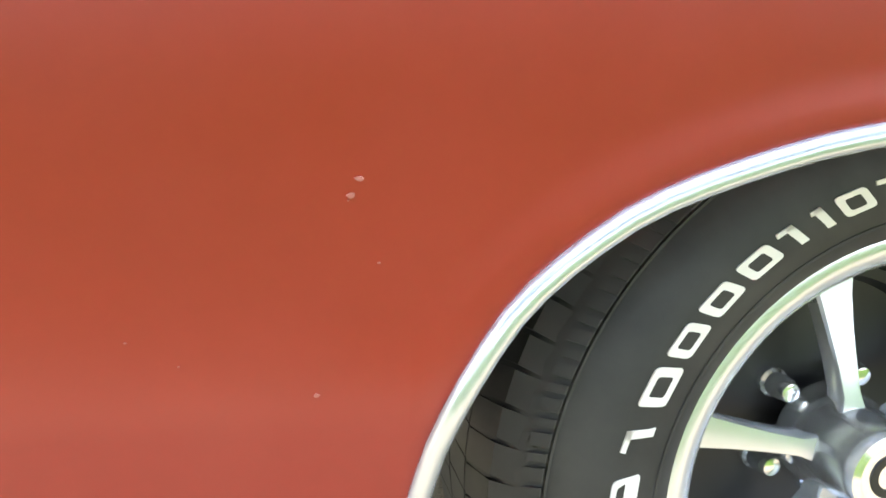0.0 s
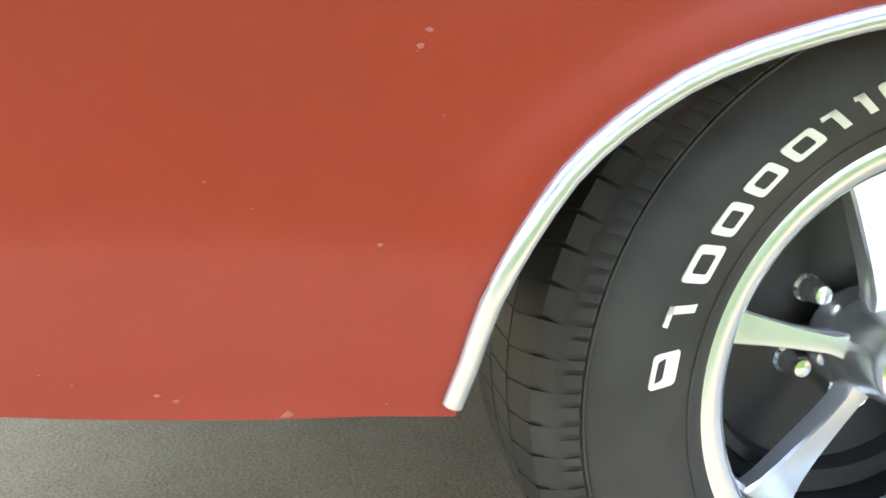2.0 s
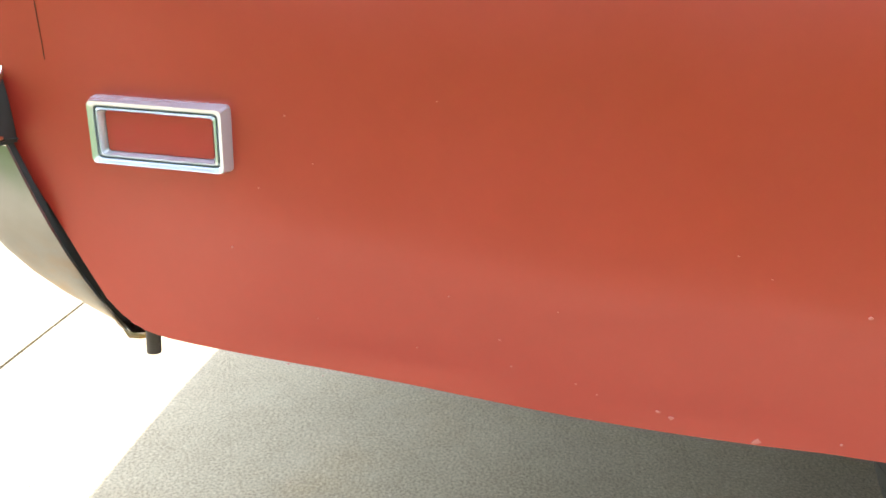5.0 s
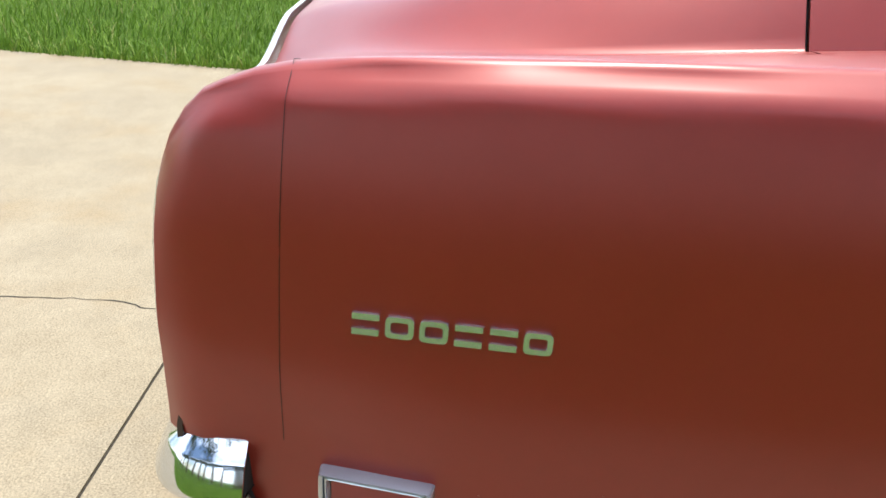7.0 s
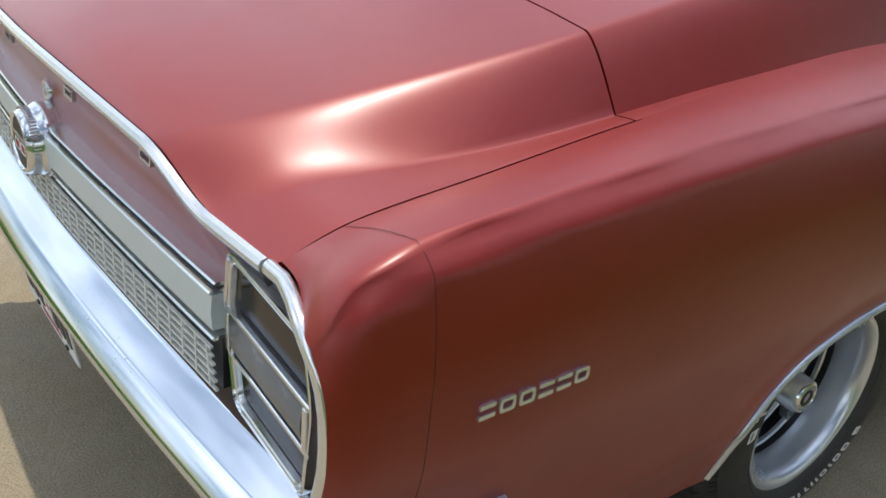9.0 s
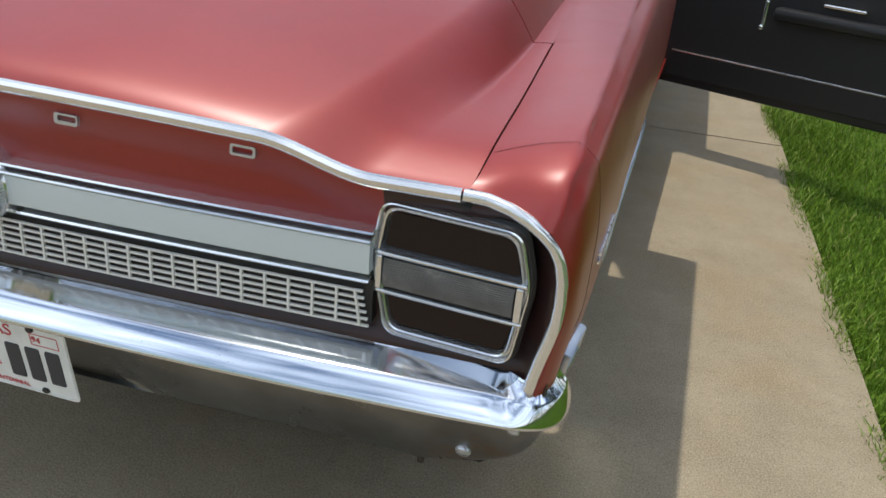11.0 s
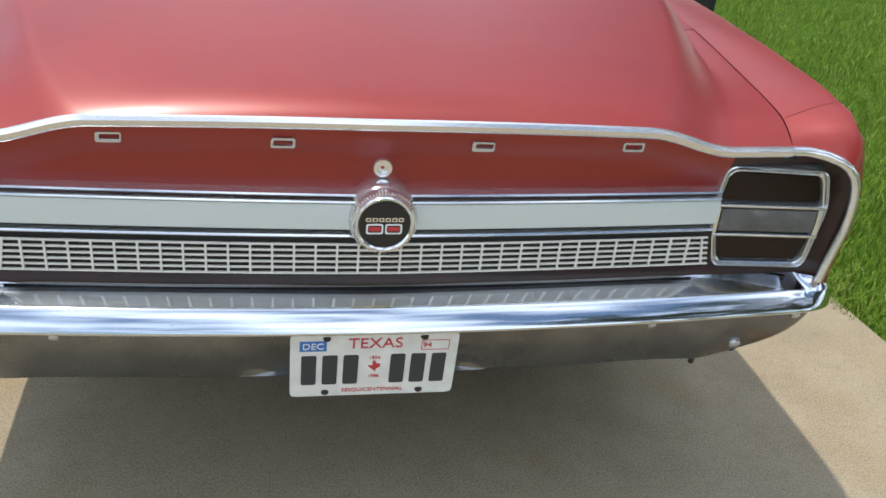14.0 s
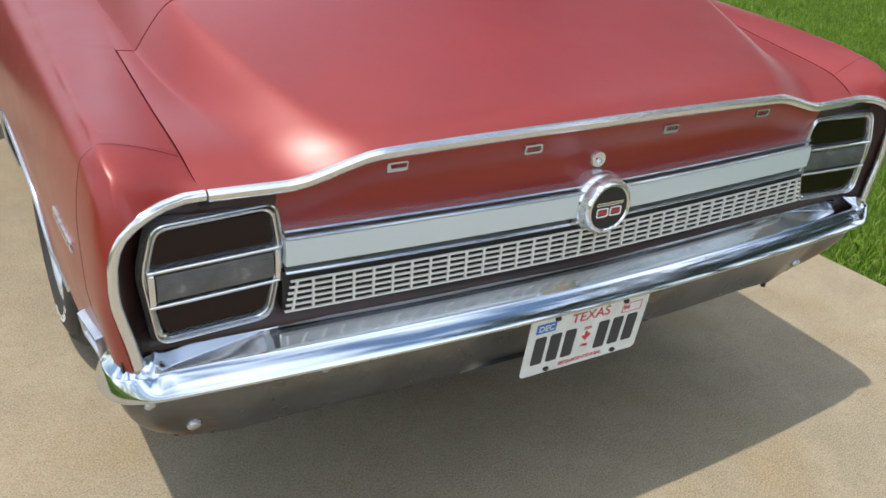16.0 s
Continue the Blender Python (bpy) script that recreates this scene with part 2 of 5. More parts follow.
# ---------------------------------------------------------------- mesh helpers
def link_mesh(name, verts, faces, material, parent=None, label="", smooth=True, angle=None):
    me = bpy.data.meshes.new(name)
    me.from_pydata([tuple(v) for v in verts], [], faces)
    me.materials.append(material)
    me.validate()
    if smooth:
        me.polygons.foreach_set("use_smooth", [True] * len(me.polygons))
        if angle:
            me.set_sharp_from_angle(angle=radians(angle))
    me.update()
    ob = new(name, me)
    ob.parent = parent
    if label:
        ob["label"] = label
    return ob


def part(name, bm, material, parent=None, label="", smooth=False, angle=35):
    me = bpy.data.meshes.new(name)
    bmesh.ops.recalc_face_normals(bm, faces=bm.faces)
    bm.to_mesh(me)
    bm.free()
    me.materials.append(material)
    if smooth:
        me.polygons.foreach_set("use_smooth", [True] * len(me.polygons))
        me.set_sharp_from_angle(angle=radians(angle))
    ob = new(name, me)
    ob.parent = parent
    if label:
        ob["label"] = label
    return ob


def grid(name, rows, material, parent=None, label="", thick=0.0, out=None, angle=None, closed=False, loop=False):
    """Rows of points, all of one length, as one smooth sheet; thick: given depth away from its outer side, which faces out."""
    n, m = len(rows), len(rows[0])
    verts = [Vector(p) for r in rows for p in r]
    faces = []
    for i in range(n if loop else n - 1):
        for j in range(m if closed else m - 1):
            a, b = i * m + j, i * m + (j + 1) % m
            c, d = ((i + 1) % n) * m + (j + 1) % m, ((i + 1) % n) * m + j
            faces.append((a, b, c, d))
    if out is not None:
        total = Vector()
        for a, b, c, d in faces:
            total += (verts[c] - verts[a]).cross(verts[d] - verts[b])
        if total.dot(Vector(out)) < 0:
            faces = [f[::-1] for f in faces]
    ob = link_mesh(name, verts, faces, material, parent, label, True, angle)
    if thick:
        deepen(ob, thick)
    return ob


def deepen(ob, thick):
    mod = ob.modifiers.new("depth", "SOLIDIFY")
    mod.thickness, mod.offset = thick, -1
    mod = ob.modifiers.new("crisp", "EDGE_SPLIT")
    mod.split_angle = radians(50)


def sweep(name, path, profile, material, parent=None, label="", up=Vector((0, 0, 1)), closed=False, angle=40):
    """A closed profile of (side, up) pairs carried along a path of points."""
    pts = [Vector(p) for p in path]
    rows = []
    for i, p in enumerate(pts):
        a = pts[i - 1] if (i > 0 or closed) else p
        b = pts[(i + 1) % len(pts)] if (i < len(pts) - 1 or closed) else p
        t = (b - a).normalized()
        s = t.cross(up).normalized()
        u = s.cross(t).normalized()
        rows.append([p + s * q + u * r for q, r in profile])
    n, m = len(rows), len(profile)
    verts = [v for r in rows for v in r]
    faces = [(i * m + j, i * m + (j + 1) % m, ((i + 1) % n) * m + (j + 1) % m, ((i + 1) % n) * m + j)
             for i in range(n if closed else n - 1) for j in range(m)]
    if not closed:
        faces += [tuple(range(m))[::-1], tuple((n - 1) * m + j for j in range(m))]
    ob = link_mesh(name, verts, faces, material, parent, label, True, angle)
    bm = bmesh.new()
    bm.from_mesh(ob.data)
    bmesh.ops.recalc_face_normals(bm, faces=bm.faces)
    bm.to_mesh(ob.data)
    bm.free()
    return ob


def oval(a, b, n=10):
    return [(a * math.cos(2 * math.pi * i / n), b * math.sin(2 * math.pi * i / n)) for i in range(n)]


def lathe(name, profile, material, parent=None, label="", n=64, axis="x", centre=(0, 0, 0), angle=35):
    """Profile of (along the axis, radius), turned round an axis."""
    c = Vector(centre)
    rows = []
    for i in range(n):
        a = 2 * math.pi * i / n
        row = []
        for h, r in profile:
            v = Vector((h, r * math.cos(a), r * math.sin(a))) if axis == "x" else Vector((r * math.cos(a), h, r * math.sin(a)))
            row.append(c + v)
        rows.append(row)
    ob = grid(name, rows, material, parent, label, angle=angle, loop=True)
    bm = bmesh.new()
    bm.from_mesh(ob.data)
    bmesh.ops.remove_doubles(bm, verts=bm.verts, dist=1e-6)
    bmesh.ops.recalc_face_normals(bm, faces=bm.faces)
    bm.to_mesh(ob.data)
    bm.free()
    return ob


def box(bm, lo, hi, bevel=0.0, m=None):
    r = bmesh.ops.create_cube(bm, size=1.0)
    vs = r["verts"]
    for v in vs:
        v.co = Vector([lo[i] + (v.co[i] + 0.5) * (hi[i] - lo[i]) for i in range(3)])
    if bevel:
        es = list({e for v in vs for e in v.link_edges})
        out = bmesh.ops.bevel(bm, geom=es, offset=bevel, segments=2, affect="EDGES", profile=0.5)
        vs = list({v for f in out["faces"] for v in f.verts} | {v for v in vs if v.is_valid})
    if m is not None:
        bmesh.ops.transform(bm, matrix=m, verts=vs)
    return vs


def slab(bm, outline, depth, m, taper=0.0):
    """An outline of (u, v) points given depth along w, set in place by m."""
    n = len(outline)
    cu, cv = sum(p[0] for p in outline) / n, sum(p[1] for p in outline) / n
    back = [bm.verts.new(m @ Vector((u, v, 0))) for u, v in outline]
    front = [bm.verts.new(m @ Vector((cu + (u - cu) * (1 - taper), cv + (v - cv) * (1 - taper), depth))) for u, v in outline]
    bm.faces.new(front)
    bm.faces.new(back[::-1])
    for i in range(n):
        bm.faces.new((back[i], back[(i + 1) % n], front[(i + 1) % n], front[i]))


def rim_slab(bm, outer, inner, depth, m):
    """A flat ring between two outlines of equal count, with depth."""
    n = len(outer)
    q = [[bm.verts.new(m @ Vector((u, v, w))) for u, v in o] for o, w in ((outer, 0), (outer, depth), (inner, depth), (inner, 0))]
    for i in range(n):
        j = (i + 1) % n
        for a in range(4):
            b = (a + 1) % 4
            bm.faces.new((q[a][i], q[a][j], q[b][j], q[b][i]))


def rounded(pts, r, seg=5):
    """A polygon with rounded corners."""
    out = []
    n = len(pts)
    for i in range(n):
        p = Vector(pts[i])
        a, b = Vector(pts[i - 1]) - p, Vector(pts[(i + 1) % n]) - p
        k = min(r, a.length * 0.45, b.length * 0.45)
        p0, p1 = p + a.normalized() * k, p + b.normalized() * k
        for s in range(seg + 1):
            t = s / seg
            out.append(tuple((1 - t) ** 2 * p0 + 2 * t * (1 - t) * p + t * t * p1))
    return out


def smooth(a, b, x):
    t = min(1.0, max(0.0, (x - a) / (b - a)))
    return t * t * (3 - 2 * t)


def curve_at(xs, ys, x):
    """Monotone cubic through (xs, ys)."""
    n = len(xs)
    if x <= xs[0]:
        return ys[0]
    if x >= xs[-1]:
        return ys[-1]
    d = [(ys[i + 1] - ys[i]) / (xs[i + 1] - xs[i]) for i in range(n - 1)]
    s = [d[0]] + [0 if d[i - 1] * d[i] <= 0 else 2 * d[i - 1] * d[i] / (d[i - 1] + d[i]) for i in range(1, n - 1)] + [d[-1]]
    i = max(k for k in range(n - 1) if xs[k] <= x)
    h = xs[i + 1] - xs[i]
    t = (x - xs[i]) / h
    return ((2 * t ** 3 - 3 * t ** 2 + 1) * ys[i] + (t ** 3 - 2 * t ** 2 + t) * h * s[i]
            + (3 * t ** 2 - 2 * t ** 3) * ys[i + 1] + (t ** 3 - t ** 2) * h * s[i + 1])


def words(name, text, size, m, material, parent, depth=0.0006, label=""):
    c = bpy.data.curves.new(name, "FONT")
    c.body, c.size, c.align_x, c.align_y, c.extrude = text, size, "CENTER", "CENTER", depth
    tmp = new("tmp", c)
    me = bpy.data.meshes.new_from_object(tmp.evaluated_get(bpy.context.evaluated_depsgraph_get()))
    bpy.data.objects.remove(tmp)
    me.transform(m)
    me.materials.clear()
    me.materials.append(material)
    me.name = name
    ob = new(name, me)
    ob.parent = parent
    if label:
        ob["label"] = label
    return ob


def thing(name, label, category, group=""):
    return tagged(new(name), label, category, group)

# ---------------------------------------------------------------- ground
LEAN = radians(3.8)  # the drive lies slightly askew to the car
DRIVE = Matrix.Rotation(LEAN, 4, "Z")


def drive(u, v, z=0.0):
    return DRIVE @ Vector((u, v, z))


bm = bmesh.new()
rings = [0, 3, 6, 12, 25, 60, 150, 400, 900]
verts = [[bm.verts.new((r * math.cos(a), r * math.sin(a), -0.03)) for a in [2 * math.pi * k / 48 for k in range(48)]] for r in rings[1:]]
mid = bm.verts.new((0, 0, -0.03))
for k in range(48):
    bm.faces.new((mid, verts[0][k], verts[0][(k + 1) % 48]))
    for a, b in zip(verts, verts[1:]):
        bm.faces.new((a[k], b[k], b[(k + 1) % 48], a[(k + 1) % 48]))
ground = tagged(part("ground", bm, SOIL), "wide green lawn of short mown grass", "lawn", kind="structure")

pavement = tagged(new("driveway"), "weathered tan concrete driveway with weedy joints and cracks", "driveway", kind="structure")
DRIVE_L, DRIVE_R, JOINT = -3.50, 1.735, -0.365
for v0, v1 in ((JOINT - 6.0, JOINT - 3.006), (JOINT - 2.994, JOINT - 0.0035), (JOINT + 0.0035, JOINT + 3.594), (JOINT + 3.606, JOINT + 7.2), (JOINT + 7.212, JOINT + 11.0)):
    bm = bmesh.new()
    nx, ny = 40, 24
    top = [[bm.verts.new(drive(DRIVE_L + (DRIVE_R - DRIVE_L) * i / nx, v0 + (v1 - v0) * j / ny)) for i in range(nx + 1)] for j in range(ny + 1)]
    for j in range(ny):
        for i in range(nx):
            bm.faces.new((top[j][i], top[j][i + 1], top[j + 1][i + 1], top[j + 1][i]))
    edge = [e for e in bm.edges if e.is_boundary]
    low = bmesh.ops.extrude_edge_only(bm, edges=edge)
    bmesh.ops.translate(bm, verts=[g for g in low["geom"] if isinstance(g, bmesh.types.BMVert)], vec=(0, 0, -0.06))
    part("slab", bm, CONCRETE, pavement)


def wander(points, amp, step, seed):
    """A jagged line through points on the drive."""
    rnd = random.Random(seed)
    out = []
    for (x0, y0), (x1, y1) in zip(points, points[1:]):
        n = max(2, int(math.hypot(x1 - x0, y1 - y0) / step))
        for k in range(n):
            t = k / n
            out.append((x0 + (x1 - x0) * t + rnd.uniform(-amp, amp), y0 + (y1 - y0) * t + rnd.uniform(-amp, amp)))
    return out + [points[-1]]


def crack(points, width, seed):
    line = wander(points, 0.008, 0.03, seed)
    rnd = random.Random(seed + 1)
    rows = []
    for i, (x, y) in enumerate(line):
        a, b = line[max(0, i - 1)], line[min(len(line) - 1, i + 1)]
        d = Vector((b[0] - a[0], b[1] - a[1])).normalized()
        w = width * rnd.uniform(0.3, 1.0) * 0.5
        rows.append([(x - d.y * w, y + d.x * w, 0.0012), (x + d.y * w, y - d.x * w, 0.0012)])
    return grid("crack", rows, CRACK, pavement, "thin dark crack in the concrete")


crack([(-0.38, -1.1), (-0.46, -0.63), (-0.43, -0.50), (-0.44, -0.40)], 0.006, 3)
crack([(-0.52, -0.38), (-0.53, -0.18), (-0.54, 0.02)], 0.003, 5)
joint_rows = [[drive(DRIVE_L + 0.05 * k, JOINT - 0.005, -0.005), drive(DRIVE_L + 0.05 * k, JOINT + 0.005, -0.005)] for k in range(106)]
grid("joint_filler", joint_rows, CRACK, pavement, "dirt in the joint between two slabs")


def blades(name, spots, label, category, low, high, wide, seed, material=GRASS):
    """Blades of grass, two triangles each, as one object."""
    rnd = random.Random(seed)
    vs, fs = [], []
    for x, y, z, k in spots:
        h, w, a = rnd.uniform(low, high) * k, rnd.uniform(0.6, 1.0) * wide, rnd.uniform(0, 2 * math.pi)
        lean, b = rnd.uniform(0.15, 0.9) * h, rnd.uniform(0, 2 * math.pi)
        dx, dy, lx, ly = math.cos(a) * w, math.sin(a) * w, math.cos(b) * lean, math.sin(b) * lean
        n = len(vs)
        vs += [(x - dx, y - dy, z), (x + dx, y + dy, z), (x + lx * 0.4 + dx * 0.7, y + ly * 0.4 + dy * 0.7, z + h * 0.62),
               (x + lx * 0.4 - dx * 0.7, y + ly * 0.4 - dy * 0.7, z + h * 0.62), (x + lx, y + ly, z + h * 0.9)]
        fs += [(n, n + 1, n + 2, n + 3), (n + 3, n + 2, n + 4)]
    ob = link_mesh(name, vs, fs, material, None, "", False)
    return tagged(ob, label, category, kind="stuff")


rnd = random.Random(11)
spots = []
for _ in range(210000):
    d = rnd.random() ** 1.7 * 7.0
    u, v = DRIVE_R - 0.02 + d + rnd.uniform(-0.03, 0.02), rnd.triangular(-5.0, 10.0, 2.4)
    p = drive(u, v)
    k = 0.75 + 0.8 * noise.noise(Vector((p.x * 2.2, p.y * 2.2, 3.1)))
    spots.append((p.x, p.y, -0.03, max(0.4, k) * (1.25 if d < 0.12 else 1.0)))
lawn = blades("lawn_grass", spots, "bright green uneven lawn grass beside the driveway", "grass", 0.030, 0.070, 0.0026, 1)
spots = []
for _ in range(42000):
    p = drive(DRIVE_L + 0.03 - rnd.random() ** 1.8 * 5.0, rnd.triangular(-6.0, 8.0, 0.5))
    spots.append((p.x, p.y, -0.03, rnd.uniform(0.6, 1.4)))
blades("verge_grass", spots, "shaggy grass along the far edge of the driveway", "grass", 0.05, 0.13, 0.004, 2)
spots = []
for _ in range(3800):
    u = -0.62 - rnd.random() * 2.88
    thick = noise.noise(Vector((u * 6, 0.3, 1.7))) + 0.5 * noise.noise(Vector((u * 17, 2.1, 0.4)))
    if thick < -0.28:
        continue
    tuft = 1.0 + 1.6 * max(0.0, thick)
    p = drive(u, JOINT + rnd.gauss(0, 0.007 * tuft))
    spots.append((p.x, p.y, -0.006, rnd.uniform(0.5, 1.2) * tuft))
blades("joint_weeds", spots, "thin dry olive weeds growing in the driveway joint", "weeds", 0.006, 0.018, 0.0024, 3, WEED)


def woods(spots, seed):
    """Leafy trees as one object: tapered trunks with limbs, crowns of many leaf sprays."""
    rnd = random.Random(seed)
    vs, fs, mats = [], [], []

    def limb(a, b, ra, rb):
        d = (b - a).normalized()
        s = d.cross(Vector((0.3, 1, 0.1))).normalized()
        u = s.cross(d)
        n = len(vs)
        for c, r in ((a, ra), (b, rb)):
            vs.extend([c + s * r * math.cos(math.pi * k / 3) + u * r * math.sin(math.pi * k / 3) for k in range(6)])
        for k in range(6):
            fs.append((n + k, n + (k + 1) % 6, n + 6 + (k + 1) % 6, n + 6 + k))
            mats.append(1)

    for x, y, h in spots:
        base = Vector((x, y, -0.05))
        top = base + Vector((rnd.uniform(-0.3, 0.3), rnd.uniform(-0.3, 0.3), h * 0.45))
        limb(base, top, 0.20, 0.13)
        clumps = []
        for k in range(9):
            a = 2 * math.pi * k / 9 + rnd.uniform(-0.3, 0.3)
            r, up = rnd.uniform(0.6, 1.7), rnd.uniform(-0.08, 0.48) * h
            tip = top + Vector((r * math.cos(a), r * math.sin(a), up))
            limb(top - Vector((0, 0, rnd.uniform(0, 0.6))), tip, 0.07, 0.025)
            clumps.append((tip, rnd.uniform(0.75, 1.25)))
        for _ in range(900):
            c, r = clumps[rnd.randrange(9)]
            d = Vector((rnd.gauss(0, 1), rnd.gauss(0, 1), rnd.gauss(0, 0.8))).normalized() * r * rnd.random() ** 0.4
            e1 = Vector((rnd.gauss(0, 1), rnd.gauss(0, 1), rnd.gauss(0, 1))).normalized()
            e2 = e1.cross(Vector((rnd.gauss(0, 1), rnd.gauss(0, 1), rnd.gauss(0, 1)))).normalized()
            w = rnd.uniform(0.12, 0.24)
            n = len(vs)
            vs.extend([c + d - e1 * w, c + d - e2 * w * 0.5, c + d + e1 * w, c + d + e2 * w * 0.5])
            fs.append((n, n + 1, n + 2, n + 3))
            mats.append(0)
    ob = link_mesh("tree_row", vs, fs, LEAF, None, "", False)
    ob.data.materials.append(BARK)
    ob.data.polygons.foreach_set("material_index", mats)
    return tagged(ob, "row of leafy green trees beyond the lawn", "trees", kind="stuff")


rnd = random.Random(31)
spots = []
for k in range(22):
    a = radians(-62 + 122 * k / 21)
    r = 11.5 + rnd.uniform(-0.8, 2.5)
    spots.append((r * math.cos(a) + 1.0, r * math.sin(a) * 1.2 + 2.0, rnd.uniform(8.6, 11.5)))
for k in range(12):
    a = radians(62 + 64 * k / 11)
    spots.append((16.5 * math.cos(a) + rnd.uniform(-1, 1), 16.5 * math.sin(a) + 3.0 + rnd.uniform(-1, 1), rnd.uniform(4.0, 5.2)))
woods(spots, 5)

# ---------------------------------------------------------------- the car
car = thing("car", "faded red late-1960s fastback coupe with both doors open", "car")

# Side of the body: half width by height, station by station along the car.
STATIONS = [
    (0.100, (0.42, 0.50, 0.60, 0.66, 0.733, 0.79, 0.82, 0.852), (0.872, 0.885, 0.893, 0.903, 0.915, 0.912, 0.905, 0.880)),
    (0.112, (0.415, 0.485, 0.57, 0.64, 0.725, 0.79, 0.838, 0.884), (0.876, 0.889, 0.899, 0.911, 0.921, 0.920, 0.912, 0.885)),
    (0.130, (0.408, 0.475, 0.55, 0.625, 0.72, 0.79, 0.855, 0.912), (0.880, 0.893, 0.904, 0.916, 0.926, 0.925, 0.918, 0.888)),
    (0.190, (0.40, 0.455, 0.52, 0.60, 0.71, 0.80, 0.892, 0.940), (0.878, 0.888, 0.899, 0.911, 0.930, 0.931, 0.924, 0.888)),
    (0.360, (0.385, 0.43, 0.49, 0.575, 0.70, 0.80, 0.905, 0.956), (0.878, 0.892, 0.908, 0.921, 0.935, 0.936, 0.926, 0.887)),
    (0.610, (0.356, 0.40, 0.462, 0.555, 0.70, 0.82, 0.918, 0.970), (0.879, 0.890, 0.907, 0.918, 0.935, 0.936, 0.926, 0.881)),
    (0.850, (0.343, 0.40, 0.452, 0.54, 0.70, 0.83, 0.928, 0.979), (0.878, 0.889, 0.904, 0.913, 0.933, 0.937, 0.925, 0.876)),
    (1.250, (0.33, 0.40, 0.452, 0.54, 0.70, 0.83, 0.935, 0.988), (0.876, 0.889, 0.904, 0.912, 0.933, 0.937, 0.923, 0.870)),
    (1.950, (0.25, 0.33, 0.42, 0.54, 0.70, 0.83, 0.92, 0.985), (0.855, 0.877, 0.903, 0.920, 0.936, 0.936, 0.921, 0.870)),
    (3.200, (0.25, 0.33, 0.42, 0.54, 0.70, 0.83, 0.91, 0.970), (0.860, 0.890, 0.925, 0.942, 0.942, 0.938, 0.920, 0.870)),
    (4.200, (0.30, 0.36, 0.44, 0.54, 0.70, 0.80, 0.88, 0.940), (0.860, 0.890, 0.925, 0.940, 0.940, 0.934, 0.918, 0.870)),
    (5.000, (0.40, 0.44, 0.50, 0.56, 0.68, 0.76, 0.82, 0.870), (0.860, 0.880, 0.895, 0.905, 0.905, 0.900, 0.890, 0.860)),
]


def tighten(y, z, w):
    """Gather the lower crease and the shoulder below the crest into narrow bends."""
    z, w = list(z), list(w)
    if 0.18 < y < 2.0:
        slope = (w[2] - w[0]) / (z[2] - z[0])
        z[1], w[1] = z[2] - 0.018, w[2] - 0.018 * slope * 1.15
    if y < 2.0:
        w[6] = w[7] + 0.80 * (w[6] - w[7])
        z[6] = z[7] - min(0.028, z[7] - z[6])
    return y, z, w


STATIONS = [tighten(*s) for s in STATIONS]
ST_Y = [s[0] for s in STATIONS]
ARCHES = (1.255, 4.200)
ARCH_A, ARCH_B, ARCH_Z, ARCH_N = 0.419, 0.284, 0.33, 2.5
# height of the wheel opening by distance from the axle
ARCH_D = [0.0, 0.098, 0.170, 0.226, 0.282, 0.323, 0.358, 0.382, 0.399, 0.411, 0.419]
ARCH_H = [0.612, 0.608, 0.599, 0.585, 0.565, 0.539, 0.507, 0.470, 0.434, 0.391, 0.347]


def arch_value(y, z, axle):
    return ((abs(y - axle) / ARCH_A) ** ARCH_N + (max(0.0, z - ARCH_Z) / ARCH_B) ** ARCH_N) ** (1 / ARCH_N)


def half_width(y, z):
    x = curve_at(ST_Y, [curve_at(s[1], s[2], z) for s in STATIONS], y)
    for axle in ARCHES:
        e = arch_value(y, z, axle)
        if z > ARCH_Z - 0.2:
            x += 0.0035 * (1 - smooth(1.03, 1.13, e))
    return x


def crest(y):
    return curve_at(ST_Y, [s[2][-1] for s in STATIONS], y), curve_at(ST_Y, [s[1][-1] for s in STATIONS], y)


LOW_Y = [0.10, 0.130, 0.155, 0.184, 0.212, 0.236, 0.262, 0.455, 0.59, 0.71, 0.83, 1.64, 1.95, 3.2, 3.76, 4.59, 5.0]
LOW_Z = [0.60, 0.59, 0.555, 0.48, 0.42, 0.398, 0.391, 0.370, 0.354, 0.345, 0.340, 0.29, 0.25, 0.25, 0.28, 0.33, 0.40]


def lower_edge(y):
    z = curve_at(LOW_Y, LOW_Z, y)
    for axle in ARCHES:
        if abs(y - axle) < ARCH_A:
            z = max(z, curve_at(ARCH_D, ARCH_H, abs(y - axle)))
    return z


GAP_Y = [0.09, 0.125, 0.19, 0.36, 0.61, 0.85, 1.25, 1.95, 3.2]
GAP_X = [0.757, 0.765, 0.770, 0.772, 0.770, 0.758, 0.74, 0.73, 0.73]
GAP_Z = [0.872, 0.888, 0.909, 0.932, 0.962, 0.982, 1.00, 1.00, 0.985]


def gap(y):
    return curve_at(GAP_Y, GAP_X, y), curve_at(GAP_Y, GAP_Z, y)


def between(a, b, n):
    return [a + (b - a) * k / n for k in range(n + 1)]


